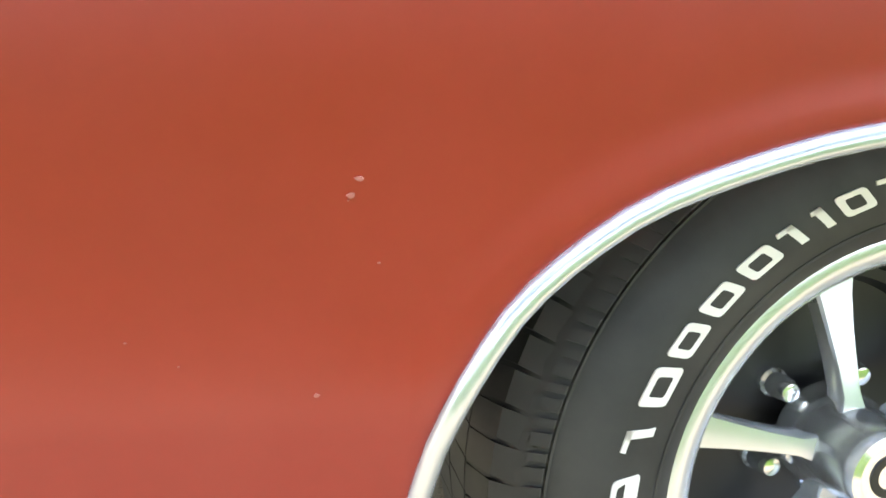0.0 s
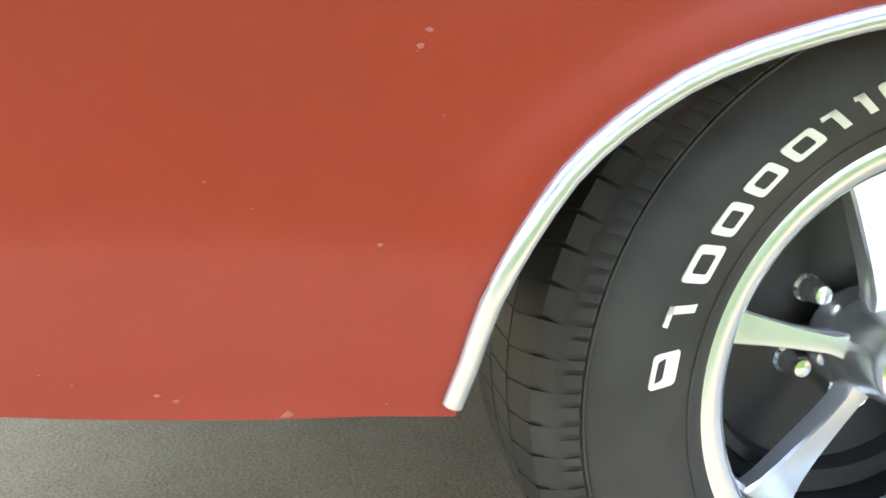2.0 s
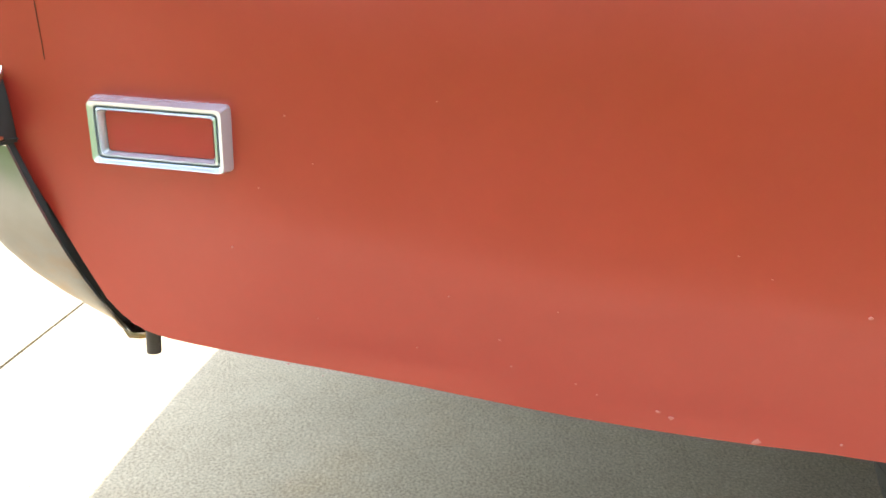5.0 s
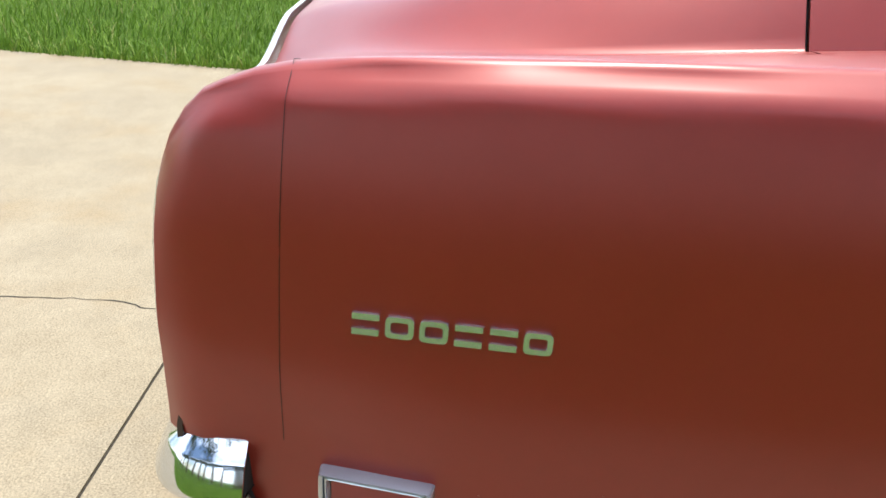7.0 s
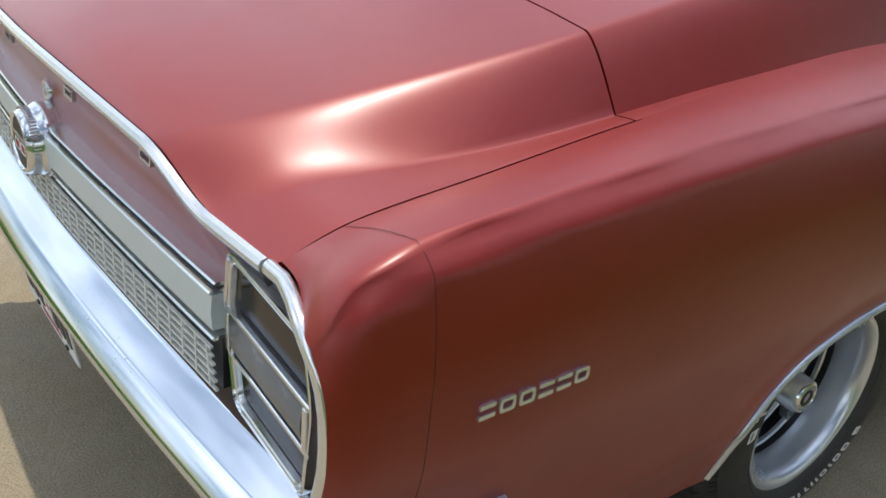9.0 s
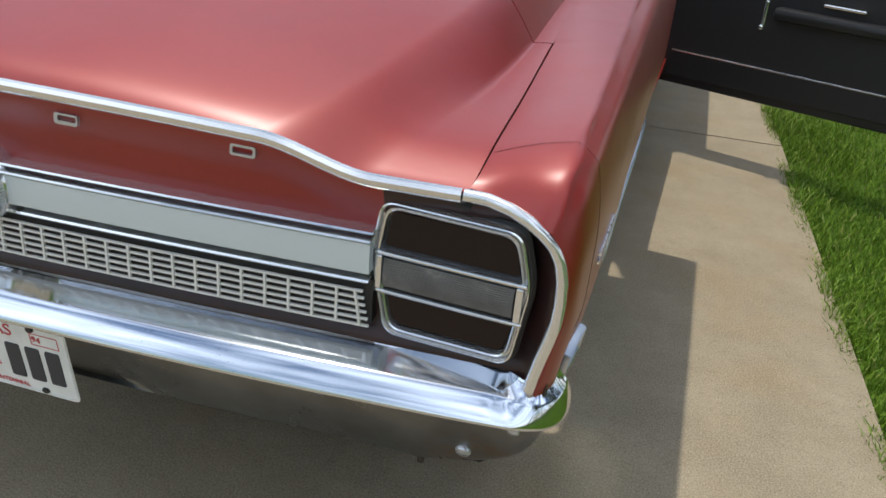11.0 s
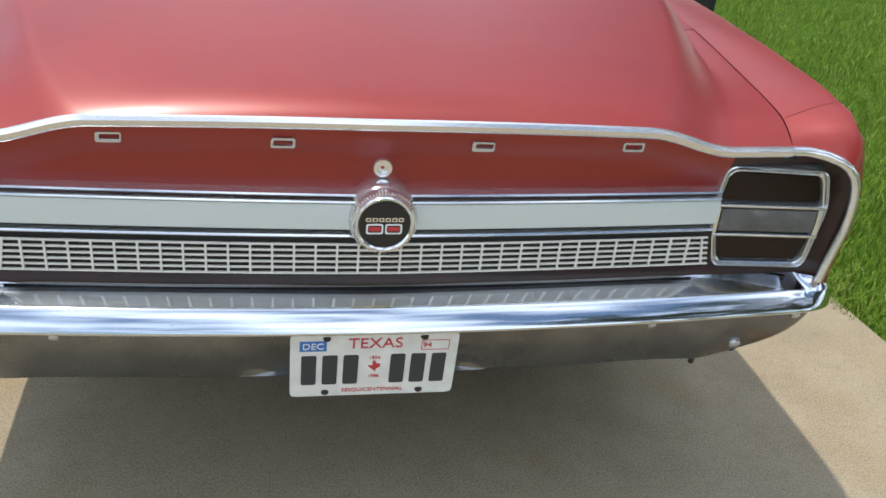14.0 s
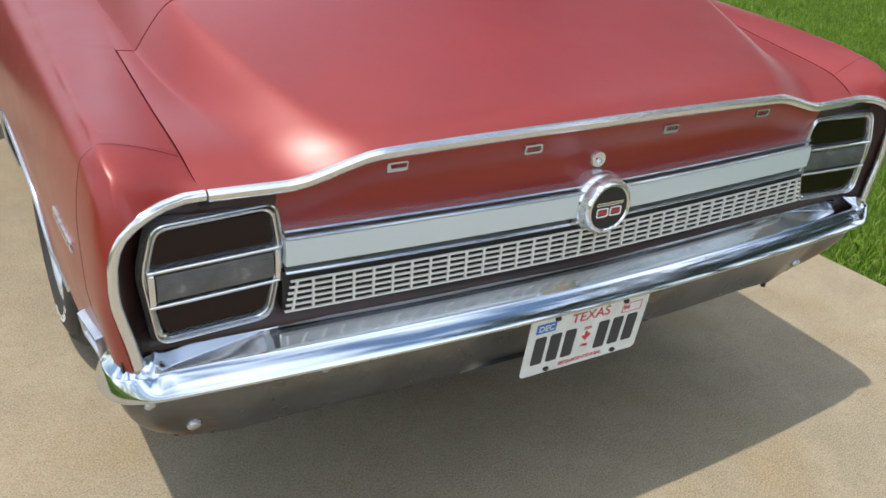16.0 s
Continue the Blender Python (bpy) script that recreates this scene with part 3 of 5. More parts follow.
def side_rows(ys, sgn, top=True):
    rows = []
    for y in ys:
        xc, zc = crest(y)
        z0 = lower_edge(y)
        row = []
        for k in range(57):
            z = z0 + (zc - z0) * (1 - (1 - k / 56) ** 1.25)
            row.append((sgn * half_width(y, z), y, z))
        if top:
            xg, zg = gap(y)
            for k in range(1, 10):
                t = k / 9
                row.append((sgn * (xc + (xg + (0.0016 if y < 0.625 else -0.002) - xc) * t), y, zc + (zg - zc) * t + 0.004 * math.sin(math.pi * t)))
            soft = 0.006 + 0.016 * (1 - smooth(0.115, 0.26, y))
            a, c, b = Vector(row[54]), Vector(row[56]), Vector(row[57])
            a, b = c + (a - c).normalized() * min(soft, (a - c).length * 0.9), c + (b - c).normalized() * min(soft, (b - c).length * 0.9)
            bend = [tuple((1 - t) ** 2 * a + 2 * t * (1 - t) * c + t * t * b) for t in (-0.25, 0, 0.2, 0.4, 0.6, 0.8, 1, 1.25)]
            bend[0], bend[-1] = tuple(a.lerp(Vector(row[54]), 0.12)), tuple(b.lerp(Vector(row[57]), 0.12))
            row = row[:55] + bend + row[57:]
        rows.append(row)
    return rows


def rake(x):
    """How far the fender end stands out behind the tail panel."""
    return 0.030 * smooth(0.77, 0.89, abs(x))


def arch_columns(axle, n=26):
    return [axle - ARCH_A * math.cos(math.pi * k / n) for k in range(n + 1)]


QUARTER_Y = [0.100, 0.108, 0.118, 0.13, 0.145, 0.165, 0.187] + [0.195] + between(0.21, 0.80, 60) + arch_columns(ARCHES[0], 64) + between(1.69, 1.93, 6)
FRONT_Y = between(3.15, 3.74, 10) + arch_columns(ARCHES[1]) + between(4.63, 5.0, 10)
for sgn in (1, -1):
    rows = side_rows(QUARTER_Y, sgn)
    # the tail end of the fender follows the bowed tail panel
    for i, y in enumerate(QUARTER_Y[:7]):
        w = 1 - (y - 0.100) / 0.09
        rows[i] = [(p[0], p[1] + w * (0.045 * (abs(p[0]) / 0.9) ** 1.5 - 0.036 + 0.012 * smooth(0.80, 0.87, p[2]) * (1 - smooth(0.80, 0.87, abs(p[0]))) - rake(p[0])), p[2]) for p in rows[i]]
    quarter = grid("quarter_panel", rows, PAINT, car, thick=0.006, out=(sgn, 0, 0.3))
    grid("front_fender", side_rows(FRONT_Y, sgn), PAINT, car, thick=0.006, out=(sgn, 0, 0.3))
    # filler seam behind the crest
    line = []
    for k in range(12):
        t = k / 11
        if t < 0.75:
            q = t / 0.75
            xg, zg = gap(0.178)
            xc, zc = crest(0.19)
            line.append((sgn * (xg + 0.004 + (xc - xg - 0.004) * q), 0.178 + 0.010 * q, zg + (zc - zg) * q + 0.0045 * math.sin(math.pi * q) + 0.0005))
        else:
            z = 0.936 - 0.020 * (t - 0.75) / 0.25
            line.append((sgn * (half_width(0.19, z) + 0.0005), 0.189, z))
    drop = [(sgn * (half_width(0.19, z) + 0.0002), 0.189, z) for z in between(0.61, 0.915, 30)]
    sweep("side_seam", drop, oval(0.0003, 0.0003, 6), BLACKOUT, car, "faint seam down the fender side")
    sweep("panel_seam", line, oval(0.0003, 0.0003, 6), BLACKOUT, car, "thin dark panel seam")
    # bright moulding round the wheel opening
    for axle, lo in ((ARCHES[0], 0.347), (ARCHES[1], 0.34)):
        pts = []
        for k in range(49):
            y = axle - (ARCH_A - 0.002) * math.cos(math.pi * k / 48)
            z = max(lo, lower_edge(y) - 0.002)
            if k in (0, 48):
                y, z = axle + (1 if k else -1) * (ARCH_A + 0.003), lo
            if k not in (1, 47):
                pts.append((sgn * (half_width(y, z + 0.004) + 0.002), y, z + 0.003))
        sweep("wheel_arch_moulding", pts, oval(0.0075, 0.0065, 12), PALE, car, "bright metal wheel-opening moulding", up=Vector((sgn, 0, 0.25)))
        # dark wheel well
        rows = [[(sgn * x, axle + 0.43 * math.cos(a), ARCH_Z + 0.335 * math.sin(a)) for x in (0.50, 0.868)] for a in between(0.22, math.pi - 0.22, 20)]
        grid("wheel_well", rows, UNDER, car, thick=0.004)
        bm = bmesh.new()
        slab(bm, [(0.43 * math.cos(a), 0.335 * math.sin(a)) for a in between(0.12, math.pi - 0.12, 20)], 0.01, Matrix(((0, 0, sgn, sgn * 0.50), (1, 0, 0, axle), (0, 1, 0, ARCH_Z), (0, 0, 0, 1))))
        part("wheel_well_wall", bm, UNDER, car)
    # rocker below the door
    rows = [[(sgn * half_width(y, z), y, z) for z in between(0.25, 0.40, 6)] + [(sgn * 0.80, y, 0.41), (sgn * 0.74, y, 0.40)] for y in between(1.93, 3.15, 12)]
    grid("rocker_panel", rows, PAINT, car, thick=0.006, out=(sgn, 0, 0))


# Deck and roof: height over the plan.
def tail_y(x):
    return 0.066 + 0.045 * (abs(x) / 0.9) ** 1.5


def trim_z(x):
    x = abs(x)
    if x < 0.757:
        return 0.918 - 0.010 * (x / 0.48) ** 2 if x < 0.46 else 0.9088 - 0.0365 * smooth(0.46, 0.635, x)
    return curve_at([0.757, 0.80, 0.828, 0.85, 0.88, 0.895, 0.907], [0.8723, 0.8715, 0.868, 0.863, 0.848, 0.836, 0.815], x)


CROWN_Y = [0.05, 0.12, 0.30, 0.62, 0.9, 1.3, 1.9, 2.4, 2.8, 3.0]
CROWN_Z = [0.940, 0.954, 1.000, 1.074, 1.125, 1.195, 1.295, 1.345, 1.36, 1.355]
RIDGE_Y = [0.07, 0.30, 0.62, 0.90, 1.30, 2.0]
VALLEY_X = [0.635, 0.695, 0.735, 0.738, 0.728, 0.715]
RIDGE_X = [0.46, 0.575, 0.655, 0.665, 0.66, 0.64]


def top_z(x, y):
    x = abs(x)
    _, zo = gap(y)
    xo, _ = gap(y)
    xv, xr = curve_at(RIDGE_Y, VALLEY_X, y), curve_at(RIDGE_Y, RIDGE_X, y)
    crown = curve_at(CROWN_Y, CROWN_Z, y)
    side = crown - (0.022 + 0.02 * smooth(0.6, 2.0, y)) * (x / xr) ** 2 if x < xr else crown - (0.022 + 0.02 * smooth(0.6, 2.0, y)) * (1 + 0.6 * (x - xr) / xr)
    low = zo - 0.006 * smooth(0.0, 0.06, xo - x) * smooth(0.15, 0.5, y)
    t = min(1.0, max(0.0, (x - xv) / (xr - xv)))
    crisp = smooth(0.12, 0.5, y)
    z = low + (side - low) * ((1 - crisp) * smooth(0, 1, t) + crisp * (1 - (1 - t) ** 1.5))
    d = y - tail_y(x)
    if d < 0.16:
        z -= (z - trim_z(x)) * math.exp(-max(0.0, d) / 0.022) * (1 - smooth(0.08, 0.16, d))
    return z


def deck_front(x):
    return 0.614 + 0.014 * (1 - smooth(0.50, 0.72, abs(x)))


def warp(c, y):
    """Columns follow the valley beside the ridge."""
    xv = curve_at(RIDGE_Y, VALLEY_X, y)
    xg = gap(y)[0]
    a = abs(c)
    x = a * xv / 0.66 if a < 0.66 else xv + (a - 0.66) * (xg - xv) / 0.104
    return math.copysign(x, c)


def shut(c):
    return deck_front(warp(c, 0.64))


half = between(0.0, 0.46, 22)[:-1] + between(0.46, 0.66, 34)[:-1] + between(0.66, 0.764, 12)
cols = [-c for c in half[:0:-1]] + half
rows = []
for k in range(53):
    t = (k / 52) ** 1.6
    row = []
    for c in cols:
        y0, y1 = tail_y(c) + 0.004, shut(c) - 0.0018
        y = y0 + (y1 - y0) * t
        xg, _ = gap(y)
        x = warp(c, y) * (xg - 0.0016) / xg
        row.append((x, y, top_z(x, y)))
    rows.append(row)
deck = grid("deck_lid", rows, PAINT, car, thick=0.012, out=(0, 0, 1))
# dark gutter under the lid's shut line
gut = [(gap(y)[0], y, gap(y)[1] - 0.020) for y in between(0.095, 0.60, 24)]
gut += [(x, deck_front(x), top_z(x, deck_front(x)) - 0.020) for x in between(0.76, -0.76, 60)]
gut += [(-gap(y)[0], y, gap(y)[1] - 0.020) for y in between(0.60, 0.095, 24)]
sweep("deck_gutter", gut, oval(0.010, 0.003, 8), UNDER, car, "dark channel under the deck lid's shut line")


# roof and back glass
def glass_in(x, y, grow=0.0):
    return (abs(x) / (0.620 + grow)) ** 7 + (abs(y - 1.315) / (0.578 + grow)) ** 7 < 1


ROOF_X = cols
ROOF_Y = between(0.0, 1.0, 90)
vs, fs, gs = [], [], []
for t in ROOF_Y:
    for c in ROOF_X:
        y = shut(c) + 0.0018 + (2.95 - shut(c)) * t
        x = warp(c, y)
        vs.append((x, y, top_z(x, y)))
W = len(ROOF_X)
for j in range(len(ROOF_Y) - 1):
    for i in range(W - 1):
        f = (j * W + i, j * W + i + 1, (j + 1) * W + i + 1, (j + 1) * W + i)
        cx, cy = sum(vs[q][0] for q in f) / 4, sum(vs[q][1] for q in f) / 4
        if glass_in(cx, cy, 0.02):
            gs.append(f)
        side_window = 1.75 < cy < 2.93 and abs(cx) > 0.63
        if not glass_in(cx, cy) and not side_window:
            fs.append(f)


def compact(name, faces, material, label="", thick=0.006, drop=0.0):
    used = sorted({q for f in faces for q in f})
    at = {q: k for k, q in enumerate(used)}
    ob = link_mesh(name, [(vs[q][0], vs[q][1], vs[q][2] - drop) for q in used], [tuple(at[q] for q in f) for f in faces], material, car, label)
    deepen(ob, thick)
    return ob


compact("roof", fs, PAINT)
back_glass = compact("back_glass", gs, GLASS, "large sloping rear window", 0.004, 0.005)
back_glass.visible_shadow = False
rim = []
for k in range(120):
    a = 2 * math.pi * k / 120
    ca, sa = math.cos(a), math.sin(a)
    x = math.copysign(abs(ca) ** 0.30, ca) * 0.622
    y = 1.315 + math.copysign(abs(sa) ** 0.30, sa) * 0.580
    rim.append((x, y, top_z(x, y) + 0.002))
sweep("back_glass_moulding", rim, oval(0.013, 0.006, 8), CHROME, car, "bright rear-window moulding", closed=True)
# dark cabin floor, parcel shelf and seat below the glass
bm = bmesh.new()
box(bm, (-0.62, 0.95, 0.86), (0.62, 1.50, 0.90), 0.01)
part("parcel_shelf", bm, VINYL, car)
bm = bmesh.new()
box(bm, (-0.62, 1.50, 0.40), (0.62, 1.66, 0.98), 0.05, )
box(bm, (-0.62, 1.60, 0.38), (0.62, 2.12, 0.58), 0.05)
part("rear_seat", bm, VINYL, car, "black vinyl rear seat", True)
bm = bmesh.new()
for s in (-1, 1):
    box(bm, (s * 0.38 - 0.25, 2.30, 0.42), (s * 0.38 + 0.25, 2.85, 0.58), 0.05)
    box(bm, (s * 0.38 - 0.25, 2.22, 0.50), (s * 0.38 + 0.25, 2.36, 1.02), 0.05)
part("front_seats", bm, VINYL, car, "black vinyl bucket seats", True)
bm = bmesh.new()
box(bm, (-0.78, 0.22, 0.355), (0.78, 0.80, 0.42))
box(bm, (-0.50, 0.80, 0.355), (0.50, 1.66, 0.44))
box(bm, (-0.80, 1.66, 0.28), (0.80, 3.74, 0.36))
box(bm, (-0.50, 3.74, 0.30), (0.50, 4.85, 0.44))
part("underbody", bm, UNDER, car)
for y0, z1 in ((0.16, 0.86), (1.44, 0.90)):
    bm = bmesh.new()
    box(bm, (-0.74, y0, 0.42), (0.74, y0 + 0.02, z1))
    part("trunk_wall", bm, UNDER, car)
bm = bmesh.new()
box(bm, (-0.80, 3.02, 0.40), (0.80, 3.16, 0.97), 0.03)
part("dashboard", bm, VINYL, car, "black dashboard", True)
rows = []
for y in between(3.16, 4.98, 24):
    xc, zc = crest(y)
    rows.append([(x, y, zc + 0.035 * (1 - (x / xc) ** 2) * smooth(5.05, 4.6, y) + 0.02 * (1 - smooth(0.10, 0.24, abs(x))) * (1 - smooth(4.2, 4.9, y))) for x in between(-gap(3.2)[0], gap(3.2)[0], 40)])
grid("hood", rows, PAINT, car, thick=0.01, out=(0, 0, 1))
rows = [[(x, 2.95 + 0.55 * t - 0.10 * (x / 0.7) ** 2, 1.345 - 0.375 * t) for x in between(-0.60 - 0.12 * t, 0.60 + 0.12 * t, 20)] for t in between(0.0, 1.0, 8)]
windscreen = grid("windscreen", rows, GLASS, car, thick=0.005, out=(0, 1, 1))
windscreen.visible_shadow = False
bm = bmesh.new()
box(bm, (-0.84, 4.94, 0.48), (0.84, 4.99, 0.86), 0.01)
part("front_panel", bm, BLACK, car)

# ---------------------------------------------------------------- tail panel
def cove_y(x, z):
    """The panel lies in a cove: it slopes in below the moulding."""
    edge = trim_z(x) - 0.006
    return tail_y(x) + 0.004 - 0.030 * smooth(0.855, 0.905, abs(x)) + 0.024 * smooth(edge, edge - 0.075, z) * (1 - 0.5 * smooth(0.84, 0.905, abs(x))) * (1 - 0.7 * smooth(0.645, 0.605, z))


rows = [[(x, cove_y(x, z), z) for z in between(0.770, trim_z(x) - 0.004, 24)] for x in between(-0.645, 0.645, 70)]
grid("tail_panel", rows, PAINT, car, thick=0.006, out=(0, -1, 0))
rows = [[(x, cove_y(x, z), z) for z in between(0.570, 0.770, 24)] for x in between(-0.645, 0.645, 70)]
grid("lower_tail_panel", rows, BLACKOUT, car, "dark blacked-out lower panel", thick=0.006, out=(0, -1, 0))
for sgn in (1, -1):
    rows = [[(sgn * x, cove_y(x, z), z) for z in between(0.570, trim_z(x) - 0.004, 40)] for x in between(0.645, 0.905, 24)]
    grid("lamp_surround", rows, BLACKOUT, car, "dark blacked-out panel round the lamp", thick=0.006, out=(0, -1, 0))

# bright moulding along the deck edge and down the fender ends, in three lengths
ends = [(0.757, 0.8723), (0.79, 0.8722), (0.828, 0.868), (0.858, 0.860), (0.88, 0.848), (0.897, 0.832), (0.908, 0.812), (0.9145, 0.785), (0.9165, 0.75),
        (0.915, 0.72), (0.909, 0.69), (0.902, 0.66), (0.896, 0.63), (0.892, 0.605)]
MOULD = [(0.0, -0.0095), (0.005, -0.0095), (0.0095, -0.004), (0.0105, 0.003), (0.007, 0.0085), (0.0, 0.0095)]
path = [(x, tail_y(x) - 0.001, trim_z(x) - 0.002) for x in between(-0.754, 0.754, 110)]
sweep("deck_moulding", path, MOULD, TRIM, car, "bright metal deck-edge moulding")
for sgn in (1, -1):
    path = [(sgn * (x - 0.010 * smooth(0.77, 0.89, x)), tail_y(x) - 0.001 - rake(x) * 0.88, z - 0.002) for x, z in ends]
    pts = []
    for a, b in zip(path, path[1:]):
        pts += [tuple(Vector(a).lerp(Vector(b), t)) for t in (0, 0.5)]
    pts.append(path[-1])
    prof = [(0.0095 * math.cos(a), 0.0085 * math.sin(a)) for a in between(0, 2 * math.pi, 10)[:-1]]
    sweep("fender_end_moulding", pts, prof, TRIM, car, "bright metal fender-end moulding", up=Vector((0, -1, 0)))


def on_tail(x, z, proud=0.0):
    """Frame on the tail panel: u along the panel, v up, w out of it."""
    return Matrix(((1, 0, 0, x), (0, 0, -1, tail_y(x) + 0.004 - proud), (0, 1, 0, z), (0, 0, 0, 1)))


# silver band, thin mouldings and grille on each side of the centre medallion
for sgn in (1, -1):
    for name, z0, z1, proud, material, label in (
            ("upper_moulding", 0.7850, 0.7905, 0.002, CHROME, "thin bright moulding"),
            ("silver_band", 0.7245, 0.7755, 0.007, ALUMINIUM, "brushed silver trim band"),
            ("band_edge", 0.7755, 0.7805, 0.009, CHROME, "bright upper edge of the band"),
            ("lower_moulding", 0.7105, 0.7165, 0.006, CHROME, "thin bright moulding")):
        pts = [(sgn * x, tail_y(x) + 0.004 - proud, (z0 + z1) / 2) for x in between(0.045, 0.634, 24)]
        h = (z1 - z0) / 2
        sweep(name, pts, [(-sgn * (proud + 0.028), -h), (0.0, -h * 0.92), (sgn * 0.002, 0.0), (0.0, h * 0.92), (-sgn * (proud + 0.028), h)], material, car, label)
    pts = [(sgn * x, tail_y(x) + 0.007, 0.677) for x in between(0.0, 0.638, 24)]
    sweep("grille_backing", pts, [(-sgn * 0.030, -0.036), (sgn * 0.0005, -0.036), (sgn * 0.0005, 0.036), (-sgn * 0.030, 0.036)], BLACK, car, "black backing behind the grille")

grille = new("tail_grille")
grille.parent = car
grille["label"] = "pale metal egg-crate grille"
for k in range(6):
    z = 0.641 + 0.0112 * k
    xe = 0.637 - 0.0022 * k
    pts = [(x, tail_y(x) - 0.001, z) for x in between(-xe, xe, 60)]
    sweep("grille_bar", pts, [(-0.002, -0.0016), (0.002, -0.0016), (0.002, 0.0016), (-0.002, 0.0016)], ARGENT, grille)
for k in range(-17, 18):
    x = 0.0367 * k
    bm = bmesh.new()
    skew = 0.010 * (1 if k > 0 else -1) if abs(k) == 17 else 0
    vs8 = box(bm, (-0.0019, -0.0030, 0.640), (0.0019, 0.0025, 0.6985), 0.0006)
    for v in vs8:
        v.co.x += x - skew * (v.co.z - 0.64) / 0.0585
        v.co.y += tail_y(x) - 0.0012
    part("grille_upright", bm, ARGENT, grille)

# centre medallion
med = new("tail_medallion")
med.parent = car
med["label"] = "round chrome medallion with a black face"
MC = (0.002, 0.022, 0.748)
prof = [(0.075, 0.0), (0.075, 0.0635), (0.052, 0.0640), (0.046, 0.0625), (0.040, 0.0585), (0.036, 0.0565), (0.022, 0.0535), (0.017, 0.0515), (0.014, 0.0495), (0.0135, 0.0465), (0.016, 0.0435), (0.019, 0.0425), (0.019, 0.0)]
lathe("medallion_body", prof, CHROME, med, n=72, axis="y", centre=MC)
for k in range(64):
    if k == 0:
        bm = bmesh.new()
    a = 2 * math.pi * k / 64
    box(bm, (-0.0009, 0.0232, 0.0536), (0.0009, 0.0350, 0.0572), 0, Matrix.Translation(MC) @ Matrix.Rotation(a, 4, "Y"))
part("medallion_ribs", bm, CHROME, med)
bm = bmesh.new()
slab(bm, [(0.0428 * math.cos(2 * math.pi * k / 48), 0.0428 * math.sin(2 * math.pi * k / 48)) for k in range(48)], 0.002, Matrix(((1, 0, 0, MC[0]), (0, 0, -1, 0.0405), (0, 1, 0, MC[2]), (0, 0, 0, 1))))
part("medallion_face", bm, BLACK, med, "glossy black face")
FACE = Matrix(((1, 0, 0, MC[0]), (0, 0, -1, 0.0383), (0, 1, 0, MC[2]), (0, 0, 0, 1)))
bm = bmesh.new()
for k in range(6):
    u = -0.0275 + 0.011 * k
    o = rounded([(u - 0.0045, 0.006), (u + 0.0045, 0.006), (u + 0.0045, 0.0135), (u - 0.0045, 0.0135)], 0.002, 3)
    i = [(u + (p - u) * 0.55, 0.00975 + (q - 0.00975) * 0.5) for p, q in o]
    rim_slab(bm, o, i, 0.0008, FACE)
part("badge_small_shapes", bm, CHROME, med, "small bright plain shapes")
for u0, u1 in ((-0.031, -0.002), (0.001, 0.030)):
    bm = bmesh.new()
    o = rounded([(u0, -0.017), (u1, -0.017), (u1, 0.002), (u0, 0.002)], 0.004, 3)
    c = (u0 + u1) / 2
    rim_slab(bm, o, [(c + (p - c) * 0.8, -0.0075 + (q + 0.0075) * 0.72) for p, q in o], 0.0008, FACE)
    part("badge_outline", bm, WHITE, med, "pale plain outline")
    bm = bmesh.new()
    slab(bm, [(c + (p - c) * 0.72, -0.0075 + (q + 0.0075) * 0.42) for p, q in o], 0.0006, FACE)
    part("badge_bar", bm, PLATE_RED, med, "red plain bar")

# lock cylinder above the medallion
lock = lathe("trunk_lock", [(0.072, 0.0), (0.072, 0.0175), (0.064, 0.0172), (0.060, 0.0155), (0.060, 0.0095), (0.066, 0.0085), (0.066, 0.003), (0.069, 0.002), (0.069, 0.0)], CHROME, car, "round chrome trunk lock", n=32, axis="y", centre=(0.0, 0.026, 0.830))

# four bright plain shapes spread along the panel
for x0, hollow in ((-0.436, False), (-0.166, True), (0.167, False), (0.441, True)):
    bm = bmesh.new()
    o = rounded([(-0.020, -0.0085), (0.019, -0.0085), (0.020, 0.0085), (-0.019, 0.0085)], 0.004, 3)
    if hollow:
        rim_slab(bm, o, [(p * 0.80, q * 0.56) for p, q in o], 0.006, on_tail(x0, 0.876, -0.009))
    else:
        rim_slab(bm, o, [(p * 0.78 + 0.002, q * 0.48 + 0.0012) for p, q in o], 0.006, on_tail(x0, 0.876, -0.009))
    part("panel_badge", bm, PALE, car, "small bright plain badge shape")


# ---------------------------------------------------------------- tail lamps
def lens_box(name, pts, r, depth, front, material, parent, label):
    bm = bmesh.new()
    o = rounded(pts, r, 4)
    slab(bm, o, depth, front, 0.02)
    return part(name, bm, material, parent, label)


